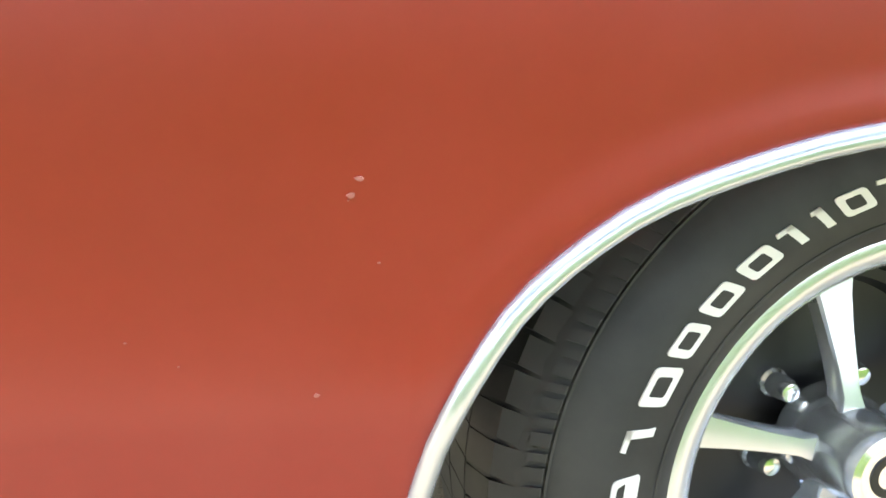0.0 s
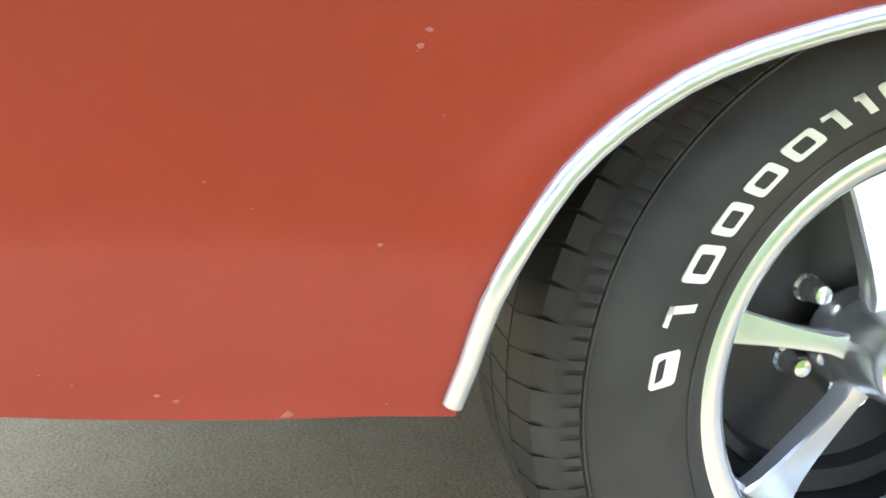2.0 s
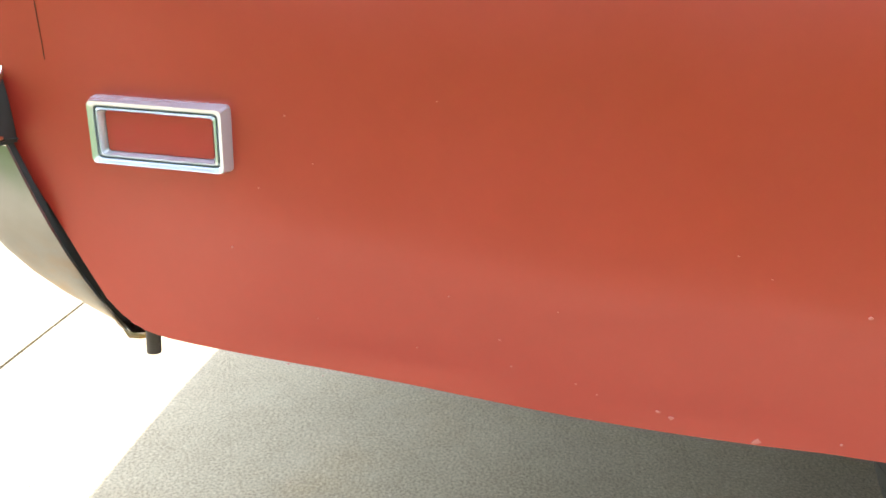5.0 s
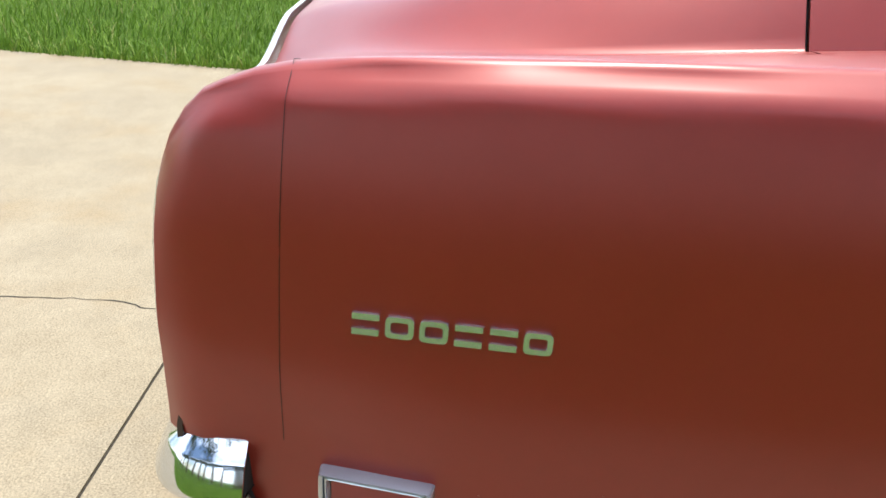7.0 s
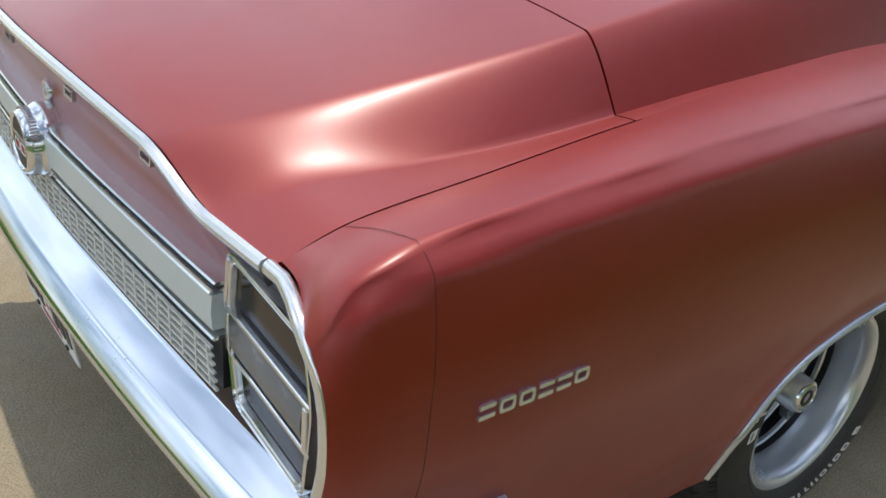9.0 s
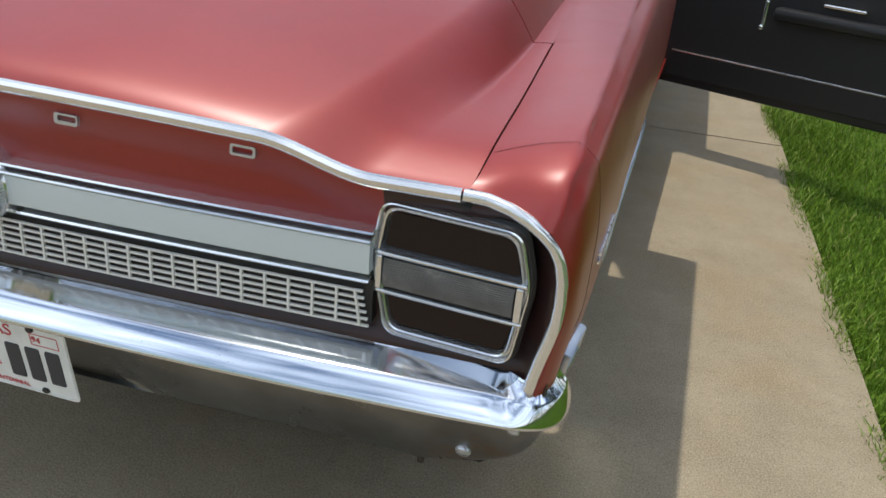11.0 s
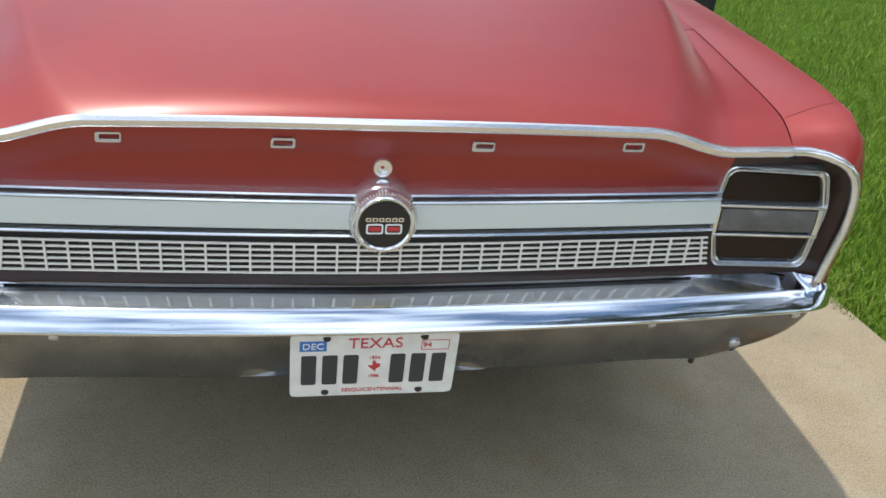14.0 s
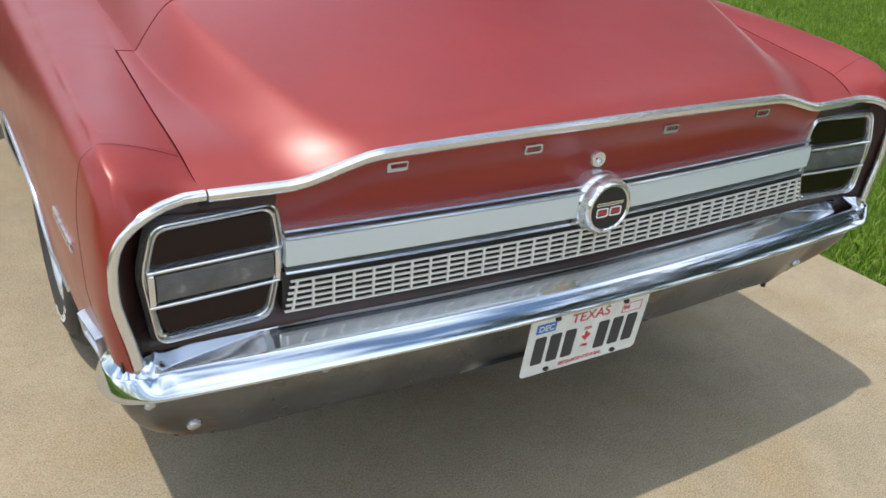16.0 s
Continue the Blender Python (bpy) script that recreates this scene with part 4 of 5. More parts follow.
for sgn in (1, -1):
    lamp = new("tail_lamp")
    lamp.parent = car
    lamp["label"] = "rectangular tail lamp in a chrome frame"
    M0 = on_tail(0.747 * sgn, 0.728, -0.017) @ Matrix.Rotation(-sgn * 0.055, 4, "Y")
    S = sgn
    out = [(-0.105 * S, 0.110), (0.098 * S, 0.107), (0.119 * S, 0.028), (0.102 * S, -0.101), (-0.091 * S, -0.101), (-0.118 * S, 0.024)]
    if S < 0:
        out = out[::-1]
    o = rounded(out, 0.022, 6)
    bm = bmesh.new()
    n = len(o)
    loops = [([(u * a, v * b) for u, v in o], w) for a, b, w in ((1.0, 1.0, 0.0), (1.0, 1.0, 0.016), (0.992, 0.992, 0.0215), (0.976, 0.975, 0.0225), (0.962, 0.960, 0.019), (0.955, 0.952, 0.011),
             (0.938, 0.934, 0.0105), (0.932, 0.927, 0.018), (0.918, 0.912, 0.0205), (0.902, 0.894, 0.019), (0.880, 0.870, 0.006), (0.875, 0.864, 0.0))]
    vv = [[bm.verts.new(M0 @ Vector((u, v, w))) for u, v in lp] for lp, w in loops]
    for a, b in zip(vv, vv[1:]):
        for k in range(n):
            bm.faces.new((a[k], a[(k + 1) % n], b[(k + 1) % n], b[k]))
    part("lamp_frame", bm, CHROME, lamp, "chrome lamp frame", True, 30)
    bm = bmesh.new()
    slab(bm, [(u * 0.89, v * 0.88) for u, v in o], 0.007, M0)
    part("lamp_backing", bm, BLACK, lamp)
    for name, v0, v1, du0, du1, material, label in (("upper_lens", 0.037, 0.0925, 0.1005, 0.0905, LENS_RED, "dark red lens"), ("lower_lens", -0.0855, -0.039, 0.0865, 0.0995, LENS_RED, "dark red lens")):
        lens_box(name, [(-du0, v0), (du0, v0), (du1, v1), (-du1, v1)], 0.006, 0.012, M0, material, lamp, label)
    bm = bmesh.new()
    ribs = [(-0.0235, 0.0), (-0.0235, 0.018)]
    for k in range(14):
        v = -0.0235 + 0.0455 * k / 14
        w = 0.020 + 0.004 * (1 - ((k - 6.5) / 7) ** 2)
        ribs += [(v + 0.0004, w), (v + 0.0026, w), (v + 0.0032, w - 0.0012)]
    ribs += [(0.022, 0.018), (0.022, 0.0)]
    ends_ = [[bm.verts.new(M0 @ Vector((u, v, w))) for v, w in ribs] for u in (-0.096, 0.096)]
    for a in range(len(ribs)):
        b = (a + 1) % len(ribs)
        bm.faces.new((ends_[0][a], ends_[0][b], ends_[1][b], ends_[1][a]))
    for e_ in ends_:
        bm.faces.new(e_)
    part("reverse_lens", bm, LENS_CLEAR, lamp, "scuffed grey ribbed reversing lens")
    for v in (0.029, -0.0315):
        bm = bmesh.new()
        box(bm, (-0.110, v - 0.0030, 0.0), (0.112, v + 0.0030, 0.023), 0.0022, M0)
        part("lamp_bar", bm, CHROME, lamp, "chrome divider bar")
    for u in (-0.1035, 0.1035):
        bm = bmesh.new()
        box(bm, (u - 0.005, -0.028, 0.0), (u + 0.005, 0.0255, 0.024), 0.0015, M0)
        part("lamp_end_cap", bm, TRIM, lamp)
    # black ring added round the lamp, its colour standing in for contact shadow
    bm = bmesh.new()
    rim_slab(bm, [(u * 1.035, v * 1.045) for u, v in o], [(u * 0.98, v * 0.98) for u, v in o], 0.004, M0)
    part("lamp_shade_ring", bm, BLACK, lamp, "black ring in place of the shade round the lamp")

# ---------------------------------------------------------------- rear bumper
bumper = new("rear_bumper")
bumper.parent = car
bumper["label"] = "chrome rear bumper with fine pitting"
BP = [(0.0, 0.004), (0.2, 0.007), (0.4, 0.015), (0.55, 0.024), (0.70, 0.036), (0.78, 0.043), (0.83, 0.048), (0.875, 0.054), (0.910, 0.068), (0.930, 0.090), (0.938, 0.116), (0.940, 0.138), (0.939, 0.158)]
fine = []
for (x0, y0), (x1, y1) in zip(BP, BP[1:]):
    n = 6 if x0 < 0.7 else 4
    fine += [(x0 + (x1 - x0) * k / n, y0 + (y1 - y0) * k / n) for k in range(n)]
fine.append(BP[-1])
line = [(-x, y) for x, y in fine[:0:-1]] + fine
# softened a little
for _ in range(3):
    line = [line[0]] + [((a[0] + 2 * b[0] + c[0]) / 4, (a[1] + 2 * b[1] + c[1]) / 4) for a, b, c in zip(line, line[1:], line[2:])] + [line[-1]]
PROF = [(0.084, 0.597), (0.0812, 0.6058), (0.0790, 0.6094), (0.0768, 0.6100), (0.0750, 0.6090), (0.0736, 0.6074), (0.0700, 0.6054), (0.0650, 0.6029), (0.0600, 0.6004), (0.0550, 0.5980),
        (0.0500, 0.5957), (0.0450, 0.5935), (0.0400, 0.5914), (0.0350, 0.5894), (0.0312, 0.5879), (0.0298, 0.5873), (0.0283, 0.5866), (0.0268, 0.5857), (0.0250, 0.5844), (0.0210, 0.5809),
        (0.0160, 0.5759), (0.0110, 0.5702), (0.0065, 0.5644), (0.0030, 0.5590), (0.0008, 0.5545), (0.0, 0.5518), (0.0012, 0.5492), (0.005, 0.5478), (0.022, 0.5492), (0.042, 0.5507), (0.052, 0.5500), (0.057, 0.547)]
# foot of the lower face, beside the bar's own line
FOOT_FROM = [0.0, 0.70, 0.78, 0.83, 0.875, 0.910, 0.930, 0.938, 0.9395, 0.941]
FOOT_X = [0.0, 0.69, 0.740, 0.764, 0.782, 0.794, 0.802, 0.807, 0.810, 0.813]
rows, skirt = [], []
for i, (x, y) in enumerate(line):
    turn = smooth(0.82, 0.945, abs(x))
    a, b = Vector(line[max(0, i - 2)]), Vector(line[min(len(line) - 1, i + 2)])
    tx, ty = (b - a).normalized()
    shrink = 0.60 * smooth(0.835, 0.915, abs(x))
    along = abs(x) + (0.001 * max(0.0, (y - 0.12) / 0.026) if abs(x) > 0.93 else 0)
    row = []
    for d, z in PROF:
        k = d * (1 - shrink)
        pinch = math.exp(-((abs(x) - 0.862) / 0.016) ** 2) * smooth(0.55, 0.580, z)
        z -= 0.010 * smooth(0.0735, 0.0768, d) * smooth(0.74, 0.84, abs(x))
        row.append((x - k * ty, y + k * tx + 0.002 * pinch, z - 0.0030 * pinch))
    rows.append(row)
    top = Vector(row[-1])
    fx = math.copysign(curve_at(FOOT_FROM, FOOT_X, along), x)
    fy = y + 0.124 if abs(x) < 0.70 else 0.155 + 0.052 * (abs(fx) - 0.69) / 0.175
    low = Vector((fx, fy, 0.379 - 0.011 * smooth(0.55, 0.76, abs(fx))))
    recess = 0.012 * (1 - smooth(0.185, 0.245, abs(x)))
    col = []
    for t in between(0.0, 1.0, 8):
        v = top.lerp(low, t)
        v.y += recess * smooth(0.0, 0.15, t) - 0.006 * math.sin(math.pi * t)
        v.x += math.copysign(0.026 * turn * math.sin(math.pi * t), x)
        v.y += (0.028 * smooth(0.095, 0.150, y) - 0.012) * turn * math.sin(math.pi * t)
        col.append(tuple(v))
    col += [(low.x, low.y + 0.004, low.z - 0.005), (low.x * 0.995, low.y + 0.012, low.z - 0.006), (low.x * 0.99, low.y + 0.025, low.z - 0.004)]
    skirt.append(col)
bar = grid("bumper_bar", rows, PITTED, bumper, "bright chrome bar with fine pitting", thick=0.004, out=(0, -1, 0))
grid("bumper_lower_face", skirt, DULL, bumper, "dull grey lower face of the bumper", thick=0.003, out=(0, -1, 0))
rows = [a[7:] + b[1:9] for a, b in zip(rows, skirt)]
for row in (rows[0], rows[-1]):
    sgn = math.copysign(1, row[0][0])
    back = [[(x - sgn * t * 0.04, y + 0.004 * t - 0.003, z) for x, y, z in row] for t in (0.06, 0.5, 1.0)]
    end = grid("bumper_return", back, UNDER, bumper, "dark inner return of the bumper end")
    depth = end.modifiers.new("depth", "SOLIDIFY")
    depth.thickness = 0.003
for sgn in (1, -1):
    for x, y, z, r in ((0.558, 0.097, 0.496, 0.0105), (0.786, 0.150, 0.408, 0.0135), (0.868, 0.095, 0.514, 0.0105)):
        lathe("bumper_bolt", [(0.016, 0.0), (0.016, r), (0.003, r), (0.0, r * 0.85), (-0.0018, r * 0.45), (-0.0022, 0.0)], PALE, bumper, "domed bright bumper bolt", n=20, axis="y", centre=(sgn * x, y, z)).data.transform(
            Matrix.Translation((sgn * x, y, z)) @ Matrix.Rotation(radians(26), 4, "X") @ Matrix.Translation((-sgn * x, -y, -z)))
# dark valance behind the bumper
rows = [[(x, tail_y(x) + 0.015 + 0.05 * t, 0.605 - 0.19 * t) for t in between(0, 1, 6)] for x in between(-0.78, 0.78, 40)]
grid("rear_valance", rows, UNDER, car, thick=0.006)
for x, y, z0, z1 in ((0.712, 0.178, 0.346, 0.382), (0.850, 0.233, 0.366, 0.405)):
    bm = bmesh.new()
    bmesh.ops.create_cone(bm, cap_ends=True, segments=14, radius1=0.0060, radius2=0.0065, depth=z1 - z0, matrix=Matrix.Translation((x, y, (z0 + z1) / 2)))
    bmesh.ops.create_cone(bm, cap_ends=True, segments=6, radius1=0.0105, radius2=0.0105, depth=0.007, matrix=Matrix.Translation((x, y, z1 - 0.012)))
    part("bumper_stay", bm, RUST, bumper, "short rusty bracket bolt", True)

# ---------------------------------------------------------------- number plate
plate = new("license_plate")
plate.parent = car
plate["label"] = "white embossed metal license plate with dark characters"
PL = Matrix(((1, 0, 0, 0.0), (0, 0, -1, 0.046), (0, 1, 0, 0.4590), (0, 0, 0, 1))) @ Matrix.Rotation(radians(8), 4, "X")
bm = bmesh.new()
o = rounded([(-0.1525, -0.0762), (0.1525, -0.0762), (0.1525, 0.0762), (-0.1525, 0.0762)], 0.012, 5)
slab(bm, o, 0.0015, PL)
part("plate_sheet", bm, PLATE_WHITE, plate)
bm = bmesh.new()
rim_slab(bm, [(u * 0.985, v * 0.97) for u, v in o], [(u * 0.965, v * 0.935) for u, v in o], 0.0028, PL)
part("plate_border", bm, PLATE_WHITE, plate)
for u in (-0.119, -0.081, -0.043, 0.043, 0.081, 0.119):
    bm = bmesh.new()
    ob_ = rounded([(u - 0.014, -0.047), (u + 0.014, -0.047), (u + 0.014, 0.026), (u - 0.014, 0.026)], 0.004, 3)
    slab(bm, ob_, 0.0032, PL, 0.04)
    part("plate_character", bm, PLATE_DARK, plate, "plain dark bar in place of a character")
words("plate_state", "TEXAS", 0.034, PL @ Matrix.Translation((0.0, 0.052, 0.002)), PLATE_RED, plate, label="red state name")
words("plate_motto", "SESQUICENTENNIAL", 0.0125, PL @ Matrix.Translation((0.0, -0.0625, 0.002)), PLATE_RED, plate, label="small red motto")
for v, s in ((0.018, "1836"), (-0.028, "1986")):
    words("plate_year", s, 0.0105, PL @ Matrix.Translation((0.0, v, 0.002)), PLATE_RED, plate, label="tiny red year")
bm = bmesh.new()
slab(bm, [(-0.003, 0.010), (0.002, 0.010), (0.003, 0.004), (0.011, 0.002), (0.011, -0.005), (0.004, -0.010), (0.002, -0.017), (-0.003, -0.011), (-0.010, -0.005), (-0.011, -0.001), (-0.003, -0.001)], 0.002, PL)
part("plate_emblem", bm, PLATE_RED, plate, "small red map shape")
bm = bmesh.new()
slab(bm, [(-0.136, 0.036), (-0.088, 0.036), (-0.088, 0.060), (-0.136, 0.060)], 0.002, PL)
part("month_sticker", bm, STICKER_BLUE, plate, "blue month sticker")
words("sticker_month", "DEC", 0.020, PL @ Matrix.Translation((-0.112, 0.0475, 0.0026)), WHITE, plate, label="white month letters")
bm = bmesh.new()
so = [(0.084, 0.034), (0.136, 0.034), (0.136, 0.058), (0.084, 0.058)]
rim_slab(bm, so, [(0.11 + (u - 0.11) * 0.95, 0.046 + (v - 0.046) * 0.9) for u, v in so], 0.0022, PL)
part("year_sticker", bm, PLATE_RED, plate, "white year sticker with a red outline")
words("sticker_year", "94", 0.017, PL @ Matrix.Translation((0.095, 0.046, 0.0022)), PLATE_RED, plate, label="red year digits")
for u, v in ((-0.088, 0.066), (0.088, 0.066), (-0.088, -0.066), (0.088, -0.066)):
    bm = bmesh.new()
    slab(bm, [(u + 0.008 * math.cos(a), v + 0.006 * math.sin(a)) for a in between(0, 2 * math.pi, 12)[:-1]], 0.005, PL, 0.2)
    part("plate_bolt", bm, BLACK, plate, "dark plate bolt")
bm = bmesh.new()
box(bm, (-0.10, 0.052, 0.48), (0.10, 0.090, 0.53), 0.004)
part("plate_bracket", bm, UNDER, plate, "dark plate bracket")

# ---------------------------------------------------------------- side badges and marker lamps
for sgn in (1, -1):
    badge = new("side_badge")
    badge.parent = car
    badge["label"] = "small chrome badge of plain shapes"
    for k in range(6):
        y = 0.2605 + 0.0275 * k
        x = half_width(y, 0.745)
        F = Matrix(((0, 0, sgn, sgn * (x + 0.0005)), (1, 0, 0, y), (0, 1, 0, 0.7455), (0, 0, 0, 1)))
        bm = bmesh.new()
        o = rounded([(-0.0115, -0.0095), (0.0115, -0.0095), (0.0115, 0.0095), (-0.0115, 0.0095)], 0.005 if k % 4 else 0.002, 3)
        if k in (1, 2, 5):
            rim_slab(bm, o, [(u * 0.62, v * 0.52) for u, v in o], 0.004, F)
        else:
            slab(bm, [(-0.011, -0.0095), (0.011, -0.0095), (0.011, -0.004), (-0.011, -0.004)], 0.004, F)
            slab(bm, [(-0.011, 0.004), (0.011, 0.004), (0.011, 0.0095), (-0.011, 0.0095)], 0.004, F)
        part("badge_shape", bm, TRIM, badge)
    marker = new("side_marker")
    marker.parent = car
    marker["label"] = "red side marker lamp in a chrome bezel"
    yc, zc = 0.2740, 0.5635
    x0, x1 = half_width(yc - 0.05, zc), half_width(yc + 0.05, zc)
    tilt = math.atan2(half_width(yc, zc + 0.02) - half_width(yc, zc - 0.02), 0.04)
    U = Vector((sgn * (x1 - x0), 0.10, 0)).normalized()
    V = Vector((sgn * math.sin(tilt), 0, math.cos(tilt)))
    N = U.cross(V)
    if N.x * sgn < 0:
        N = -N
    F = Matrix(((U.x, V.x, N.x, sgn * half_width(yc, zc)), (U.y, V.y, N.y, yc), (U.z, V.z, N.z, zc), (0, 0, 0, 1)))
    bm = bmesh.new()
    o = rounded([(-0.0525, -0.0245), (0.0525, -0.0245), (0.0525, 0.0245), (-0.0525, 0.0245)], 0.004, 3)
    n = len(o)
    vv = [[bm.verts.new(F @ Vector((u * a, v * b, w))) for u, v in o] for a, b, w in ((1, 1, -0.01), (1, 1, 0.005), (0.965, 0.925, 0.0128), (0.925, 0.845, 0.0120), (0.900, 0.795, 0.0108), (0.892, 0.780, 0.0050), (0.876, 0.748, 0.0050), (0.868, 0.732, 0.0104), (0.842, 0.680, 0.0112), (0.785, 0.600, 0.0050), (0.780, 0.590, -0.01))]
    for a, b in zip(vv, vv[1:]):
        for k in range(n):
            bm.faces.new((a[k], a[(k + 1) % n], b[(k + 1) % n], b[k]))
    part("marker_bezel", bm, PALE, marker, "chrome bezel", True, 25)
    bm = bmesh.new()
    slab(bm, [(u * 0.80, v * 0.62) for u, v in o], 0.006, F, 0.03)
    part("marker_lens", bm, MARKER_RED, marker, "red lens")


# ---------------------------------------------------------------- wheels
def build_wheel():
    hub = new("wheel")
    hub.parent = car
    hub["label"] = "five-spoke chrome wheel on a raised-white-letter tyre"
    lathe("tyre", [(0.060, 0.188), (0.086, 0.190), (0.098, 0.198), (0.108, 0.213), (0.1145, 0.236), (0.112, 0.262), (0.103, 0.283), (0.098, 0.288), (0.090, 0.3025), (0.078, 0.3145), (0.060, 0.3240), (0.02, 0.3262), (-0.10, 0.3262), (-0.135, 0.300), (-0.142, 0.25), (-0.12, 0.19), (0.060, 0.188)], RUBBER, hub, n=96, angle=28)
    bm = bmesh.new()
    for k in range(74):
        a = 2 * math.pi * k / 74
        m = Matrix.Rotation(a, 4, "X")
        w = 0.0122 if k % 2 else 0.0112
        vs8 = box(bm, (-0.5, -w, 0.0), (0.5, w, 1.0), 0)
        for v in vs8:
            u, q = v.co.x, v.co.z
            if u > 0:
                v.co = Vector((0.072 + 0.021 * (1 - q), v.co.y + 0.004, 0.297 + 0.0260 * q))
            else:
                v.co = Vector((0.022, v.co.y - 0.006, 0.305 + 0.0225 * q))
            v.co = m @ v.co
        for x0, x1 in ((-0.033, 0.017), (-0.085, -0.036)):
            box(bm, (x0, -0.0133, 0.305), (x1, 0.0133, 0.3270), 0, Matrix.Rotation(a + (0.02 if x0 > -0.05 else 0.045), 4, "X"))
    for k in range(222):
        a = 2 * math.pi * (k + 0.25 * (k % 3)) / 222
        w = 0.0031 if k % 3 else 0.0024
        vs8 = box(bm, (-0.5, -w, 0.0), (0.5, w, 1.0), 0)
        for v in vs8:
            u, q = v.co.x + 0.5, v.co.z
            v.co = Matrix.Rotation(a, 4, "X") @ Vector((0.0905 + 0.0085 * u, v.co.y + 0.003 * u, 0.3045 - 0.0105 * u + 0.0012 * q))
    part("tread", bm, RUBBER, hub, "worn blocky tread")
    for r in (0.2150, 0.2910):
        lathe("sidewall_rib", [(0.090, r - 0.002), (0.1095 if r < 0.25 else 0.0985, r - 0.001), (0.1095 if r < 0.25 else 0.0985, r + 0.001), (0.090, r + 0.002)], RUBBER, hub, n=96)
    # raised white plain shapes round the sidewall
    R0 = 0.2405

    def shapes(start, widths, step, gap_):
        ang = start
        for k, (w, hollow) in enumerate(widths):
            c = ang - step * w / 2 / R0
            F = Matrix.Rotation(c - math.pi / 2, 4, "X") @ Matrix(((0, 0, 1, 0.1100), (-1, 0, 0, 0.0), (0, 1, 0, R0), (0, 0, 0, 1)))
            bm = bmesh.new()
            h = 0.0095 if k < 3 or hollow == 2 else 0.0082
            sl = 0.0035
            W_ = step * w / 2
            o = rounded([(-W_ - sl, -h), (W_ - sl, -h), (W_ + sl, h), (-W_ + sl, h)], 0.004, 3)
            if hollow == 1:
                rim_slab(bm, o, [(u * 0.52, v * 0.55) for u, v in o], 0.0045, F)
            elif hollow == 2:
                rim_slab(bm, o, [(u * 0.62 + 0.001, v * 0.30 + 0.003) for u, v in o], 0.0045, F)
            else:
                slab(bm, [(-0.0032 - sl, -h), (0.0032 - sl, -h), (0.0032 + sl, h), (-0.0032 + sl, h)], 0.0045, F)
                slab(bm, [(-0.0032 + sl * 0.6, h * 0.6), (W_ + sl, h * 0.6), (W_ + sl, h), (-0.0032 + sl, h)], 0.0045, F)
            part("sidewall_mark", bm, WHITE_RUBBER, hub, "raised white plain shape")
            ang -= (step * w + gap_ + (0.012 if k == 0 else 0)) / R0

    shapes(radians(176.2), [(1, 2), (0.9, 0), (1.1, 1), (1, 1), (1, 1), (1, 1), (0.7, 0), (0.35, 0), (0.9, 1), (0.9, 0)], 0.0270, 0.0078)
    shapes(radians(-32), [(1, 2), (1, 1), (1, 1), (0.35, 0), (1, 1), (0.35, 0), (0.3, 0), (0.9, 0), (0.5, 0), (1, 2)], 0.0215, 0.0085)
    # trim ring, rim barrel, spokes
    lathe("trim_ring", [(0.080, 0.2065), (0.092, 0.2062), (0.0990, 0.2020), (0.1005, 0.1960), (0.0990, 0.1890), (0.0950, 0.1820), (0.088, 0.1765), (0.070, 0.1745), (0.040, 0.1725), (0.013, 0.1705), (0.009, 0.1650), (0.002, 0.1640)], SATIN, hub, "polished trim ring", n=96)
    lathe("rim_barrel", [(0.030, 0.178), (-0.10, 0.176), (-0.10, 0.0), (-0.08, 0.0), (-0.08, 0.165), (0.026, 0.170)], BLACK, hub, n=64)
    for k in range(5):
        a = radians(26 + 72 * k)
        m = Matrix.Rotation(a, 4, "X")
        bm = bmesh.new()
        stations = [(0.034, 0.0130, 0.036), (0.050, 0.0085, 0.034), (0.075, 0.0095, 0.029), (0.105, 0.0125, 0.022), (0.130, 0.0160, 0.017), (0.150, 0.0205, 0.014), (0.163, 0.0270, 0.013), (0.174, 0.0400, 0.013)]
        loops = []
        for r, w, x in stations:
            loops.append([m @ Vector(p) for p in ((x - 0.024, r, -w * 0.8), (x - 0.003, r, -w), (x, r, -w * 0.86), (x + 0.0008, r, 0), (x, r, w * 0.86), (x - 0.003, r, w), (x - 0.024, r, w * 0.8))])
        lv = [[bm.verts.new(p) for p in lp] for lp in loops]
        for a_, b_ in zip(lv, lv[1:]):
            for j in range(7):
                bm.faces.new((a_[j], a_[(j + 1) % 7], b_[(j + 1) % 7], b_[j]))
        bm.faces.new(lv[0])
        bm.faces.new(lv[-1])
        part("spoke", bm, SATIN, hub, "chrome spoke", True, 30)
        # dark recess floor between spokes with a slot lip
        b = a + radians(36)
        q = Vector((0, 0.0575 * math.cos(b), 0.0575 * math.sin(b)))
        lathe("lug_nut", [(-0.035, 0.0), (-0.035, 0.0135), (-0.026, 0.0135), (-0.023, 0.0110), (-0.006, 0.0105), (0.000, 0.0080), (0.002, 0.0)], CHROME, hub, "chrome lug nut", n=14, axis="x", centre=q)
    lathe("wheel_centre", [(-0.04, 0.172), (-0.030, 0.165), (-0.040, 0.120), (-0.034, 0.085), (-0.034, 0.0)], BLACK, hub, "black painted wheel centre", n=64)
    lathe("slot_lip", [(-0.038, 0.152), (-0.022, 0.148), (-0.022, 0.138), (-0.038, 0.132)], BLACK, hub, n=64)
    lathe("hub_cap", [(-0.01, 0.046), (0.022, 0.044), (0.030, 0.040), (0.070, 0.0375), (0.078, 0.034), (0.080, 0.028), (0.078, 0.026), (0.078, 0.0)], CHROME, hub, "domed chrome hub cap", n=40)
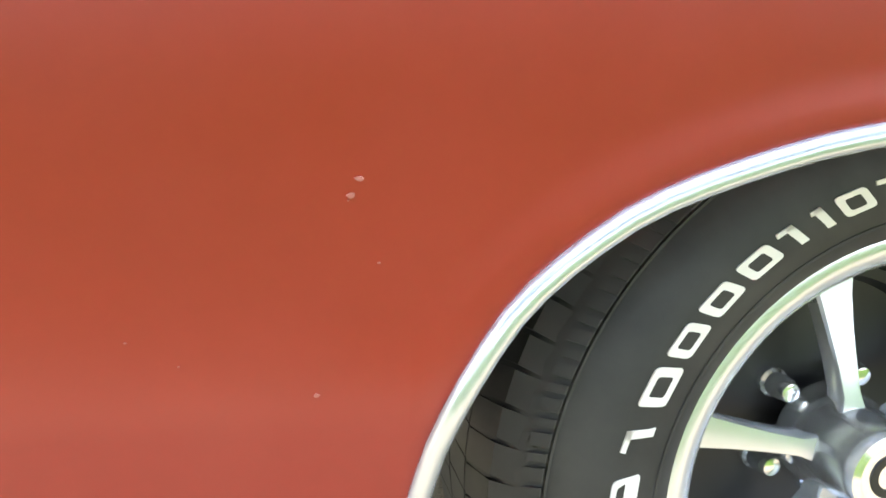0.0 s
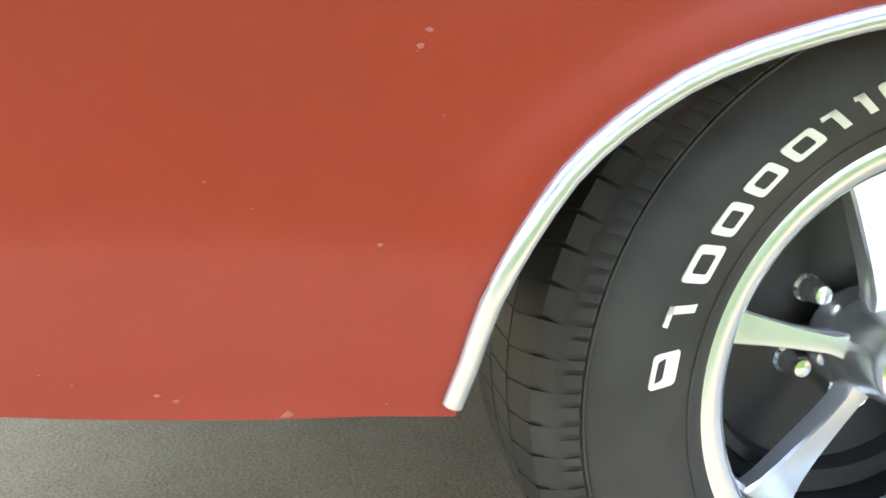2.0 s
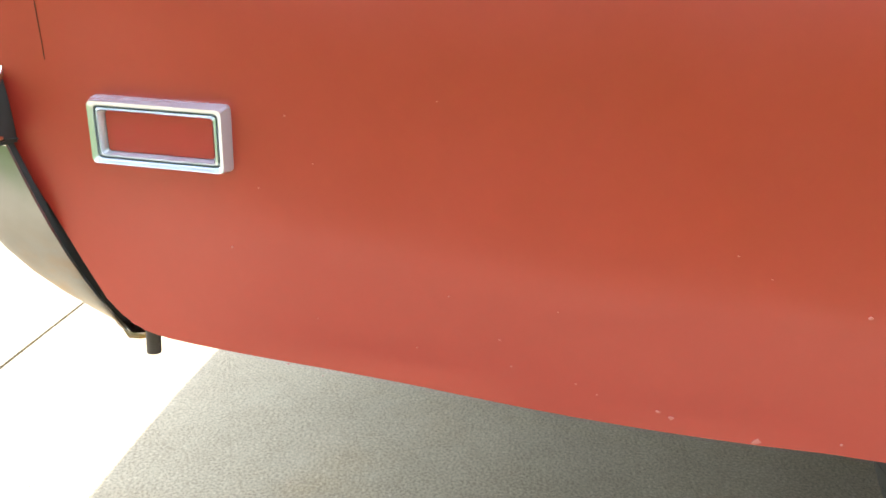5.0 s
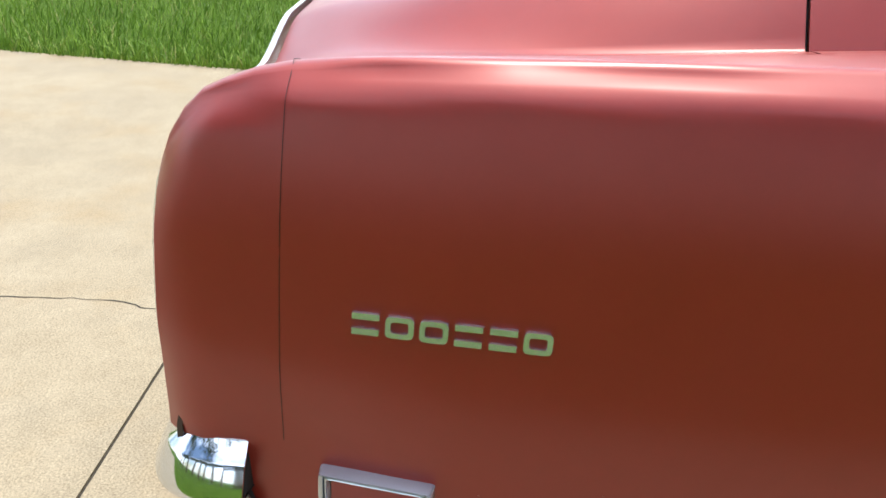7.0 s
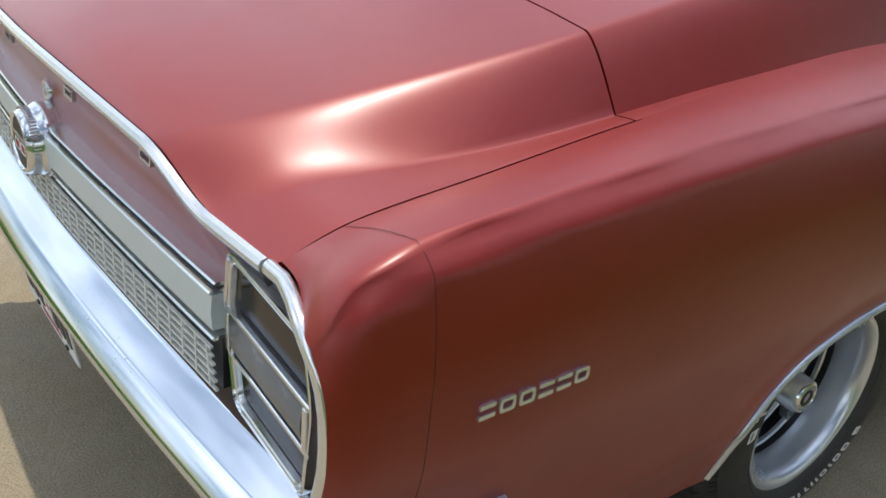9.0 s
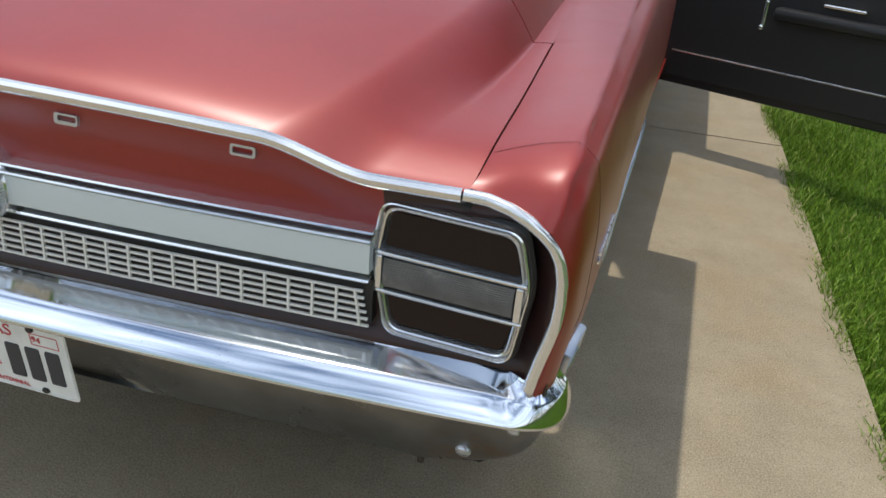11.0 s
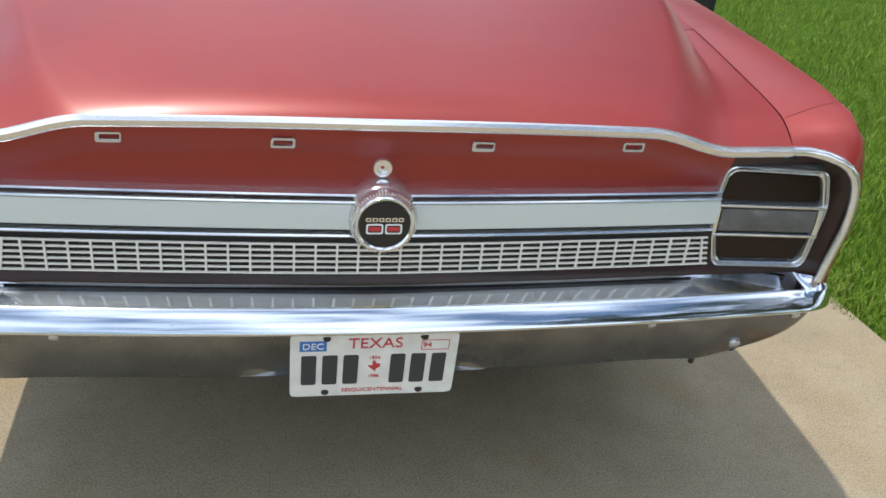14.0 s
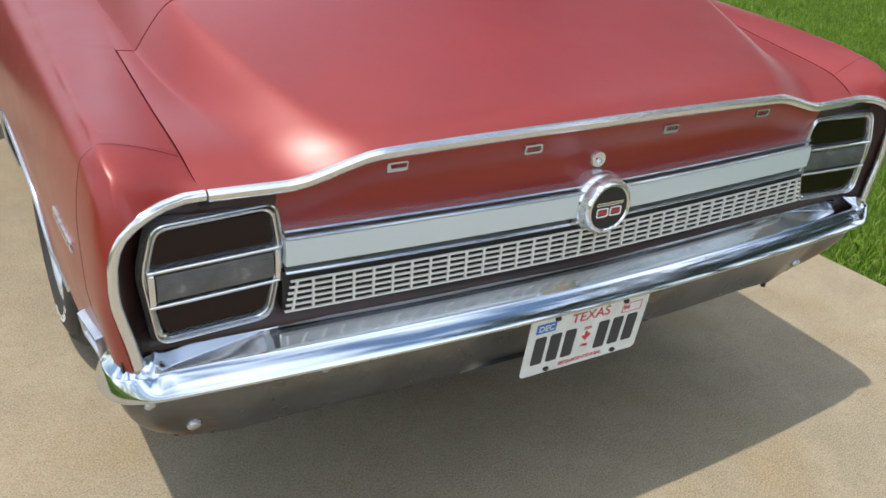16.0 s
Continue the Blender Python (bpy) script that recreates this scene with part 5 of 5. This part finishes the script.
    lathe("cap_ring", [(0.0775, 0.019), (0.0795, 0.018), (0.0795, 0.012), (0.0775, 0.011)], BLACK, hub, "dark ring on the cap", n=40)
    lathe("brake_drum", [(-0.09, 0.0), (-0.09, 0.14), (-0.05, 0.135), (-0.05, 0.0)], UNDER, hub, n=40)
    return hub


wheel = build_wheel()
wheel.matrix_basis = Matrix.Translation((0.75, 1.228, 0.327))
for x, y, r in ((-0.770, 1.228, 180), (0.75, 4.175, 0), (-0.75, 4.175, 180)):
    copy_thing(wheel, pose(x, y, 0.327, 0, 0, r))


# ---------------------------------------------------------------- open doors
def build_door(sgn):
    door = new("open_door")
    door.parent = car
    door["label"] = "car door swung open with a black vinyl inner panel"
    H = Matrix.Translation((sgn * 0.905, 3.125, 0)) @ Matrix.Rotation(sgn * radians(72.5), 4, "Z")
    L = 1.085

    def place(ob):
        ob.data.transform(H)
        ob.data.update()
        return ob

    rows = [[(sgn * (half_width(3.125 - d, z) - 0.905), -d, z) for z in between(0.300, 0.965, 18)] for d in between(0.0, L, 16)]
    place(grid("door_skin", rows, PAINT, door, thick=0.008, out=(sgn, 0, 0)))
    bm = bmesh.new()
    box(bm, (-0.075, -L - 0.003, 0.298), (0.002, -0.01, 0.962), 0.008)
    for v in bm.verts:
        v.co.x *= sgn
    place(part("door_shell", bm, BLACK, door, "black door edge"))
    bm = bmesh.new()
    box(bm, (-0.088, -L + 0.035, 0.335), (-0.074, -0.03, 0.955), 0.005)
    for v in bm.verts:
        v.co.x *= sgn
    place(part("inner_panel", bm, VINYL, door, "black vinyl inner door panel"))
    for z, h in ((0.445, 0.0035), (0.905, 0.0030)):
        bm = bmesh.new()
        box(bm, (-0.0915, -L + 0.07, z - h), (-0.087, -0.06, z + h), 0.0012)
        for v in bm.verts:
            v.co.x *= sgn
        place(part("panel_strip", bm, CHROME, door, "thin bright trim strip"))
    bm = bmesh.new()
    box(bm, (-0.145, -L + 0.18, 0.655), (-0.086, -0.45, 0.705), 0.018)
    for v in bm.verts:
        v.co.x *= sgn
    place(part("armrest", bm, VINYL, door, "padded black armrest", True))
    bm = bmesh.new()
    box(bm, (-0.120, -L + 0.30, 0.735), (-0.100, -L + 0.46, 0.747), 0.004)
    box(bm, (-0.102, -L + 0.31, 0.738), (-0.086, -L + 0.32, 0.744), 0.001)
    box(bm, (-0.102, -L + 0.44, 0.738), (-0.086, -L + 0.45, 0.744), 0.001)
    for v in bm.verts:
        v.co.x *= sgn
    place(part("door_pull", bm, CHROME, door, "chrome door pull"))
    bm = bmesh.new()
    box(bm, (-0.108, -0.42, 0.61), (-0.098, -0.405, 0.72), 0.004, )
    box(bm, (-0.125, -0.422, 0.605), (-0.086, -0.403, 0.625), 0.006)
    for v in bm.verts:
        v.co.x *= sgn
    place(part("window_crank", bm, CHROME, door, "chrome window crank"))
    bm = bmesh.new()
    box(bm, (-0.052, -L - 0.012, 0.640), (-0.022, -L - 0.002, 0.705), 0.003)
    box(bm, (-0.044, -L - 0.020, 0.655), (-0.030, -L - 0.010, 0.672), 0.003)
    for v in bm.verts:
        v.co.x *= sgn
    place(part("door_latch", bm, DULL, door, "dull metal door latch"))
    bm = bmesh.new()
    box(bm, (-0.030, -L - 0.0045, 0.745), (-0.008, -L - 0.002, 0.790))
    for v in bm.verts:
        v.co.x *= sgn
    place(part("door_label", bm, WHITE, door, "small white label on the door edge"))


for sgn in (1, -1):
    build_door(sgn)

# ---------------------------------------------------------------- paint chips
rnd = random.Random(21)
CHIP_SPOTS = [(0.726, 0.3475, 2.4), (0.804, 0.578, 1.6), (0.808, 0.587, 1.4), (0.783, 0.464, 1.3), (0.649, 0.367, 1.2), (0.66, 0.362, 1.5), (0.79, 0.352, 1.0)]
for _ in range(20):
    CHIP_SPOTS.append((rnd.uniform(0.25, 0.82), rnd.uniform(0.37, 0.60), rnd.uniform(0.25, 0.55)))
for y, z, k in CHIP_SPOTS:
    n = rnd.randint(5, 7)
    r = 0.0011 * k
    pts = [(r * rnd.uniform(0.5, 1.3) * math.cos(2 * math.pi * a / n) * 1.5, r * rnd.uniform(0.5, 1.2) * math.sin(2 * math.pi * a / n)) for a in range(n)]
    slope = (half_width(y, z + 0.01) - half_width(y, z - 0.01)) / 0.02
    V = Vector((slope, 0, 1)).normalized()
    N = Vector((0, 1, 0)).cross(V)
    F = Matrix(((0, V.x, N.x, half_width(y, z)), (1, V.y, N.y, y), (0, V.z, N.z, z), (0, 0, 0, 1)))
    bm = bmesh.new()
    slab(bm, pts, 0.0011, F)
    part("paint_chip", bm, CHIP, car, "tiny pale chip in the paint")
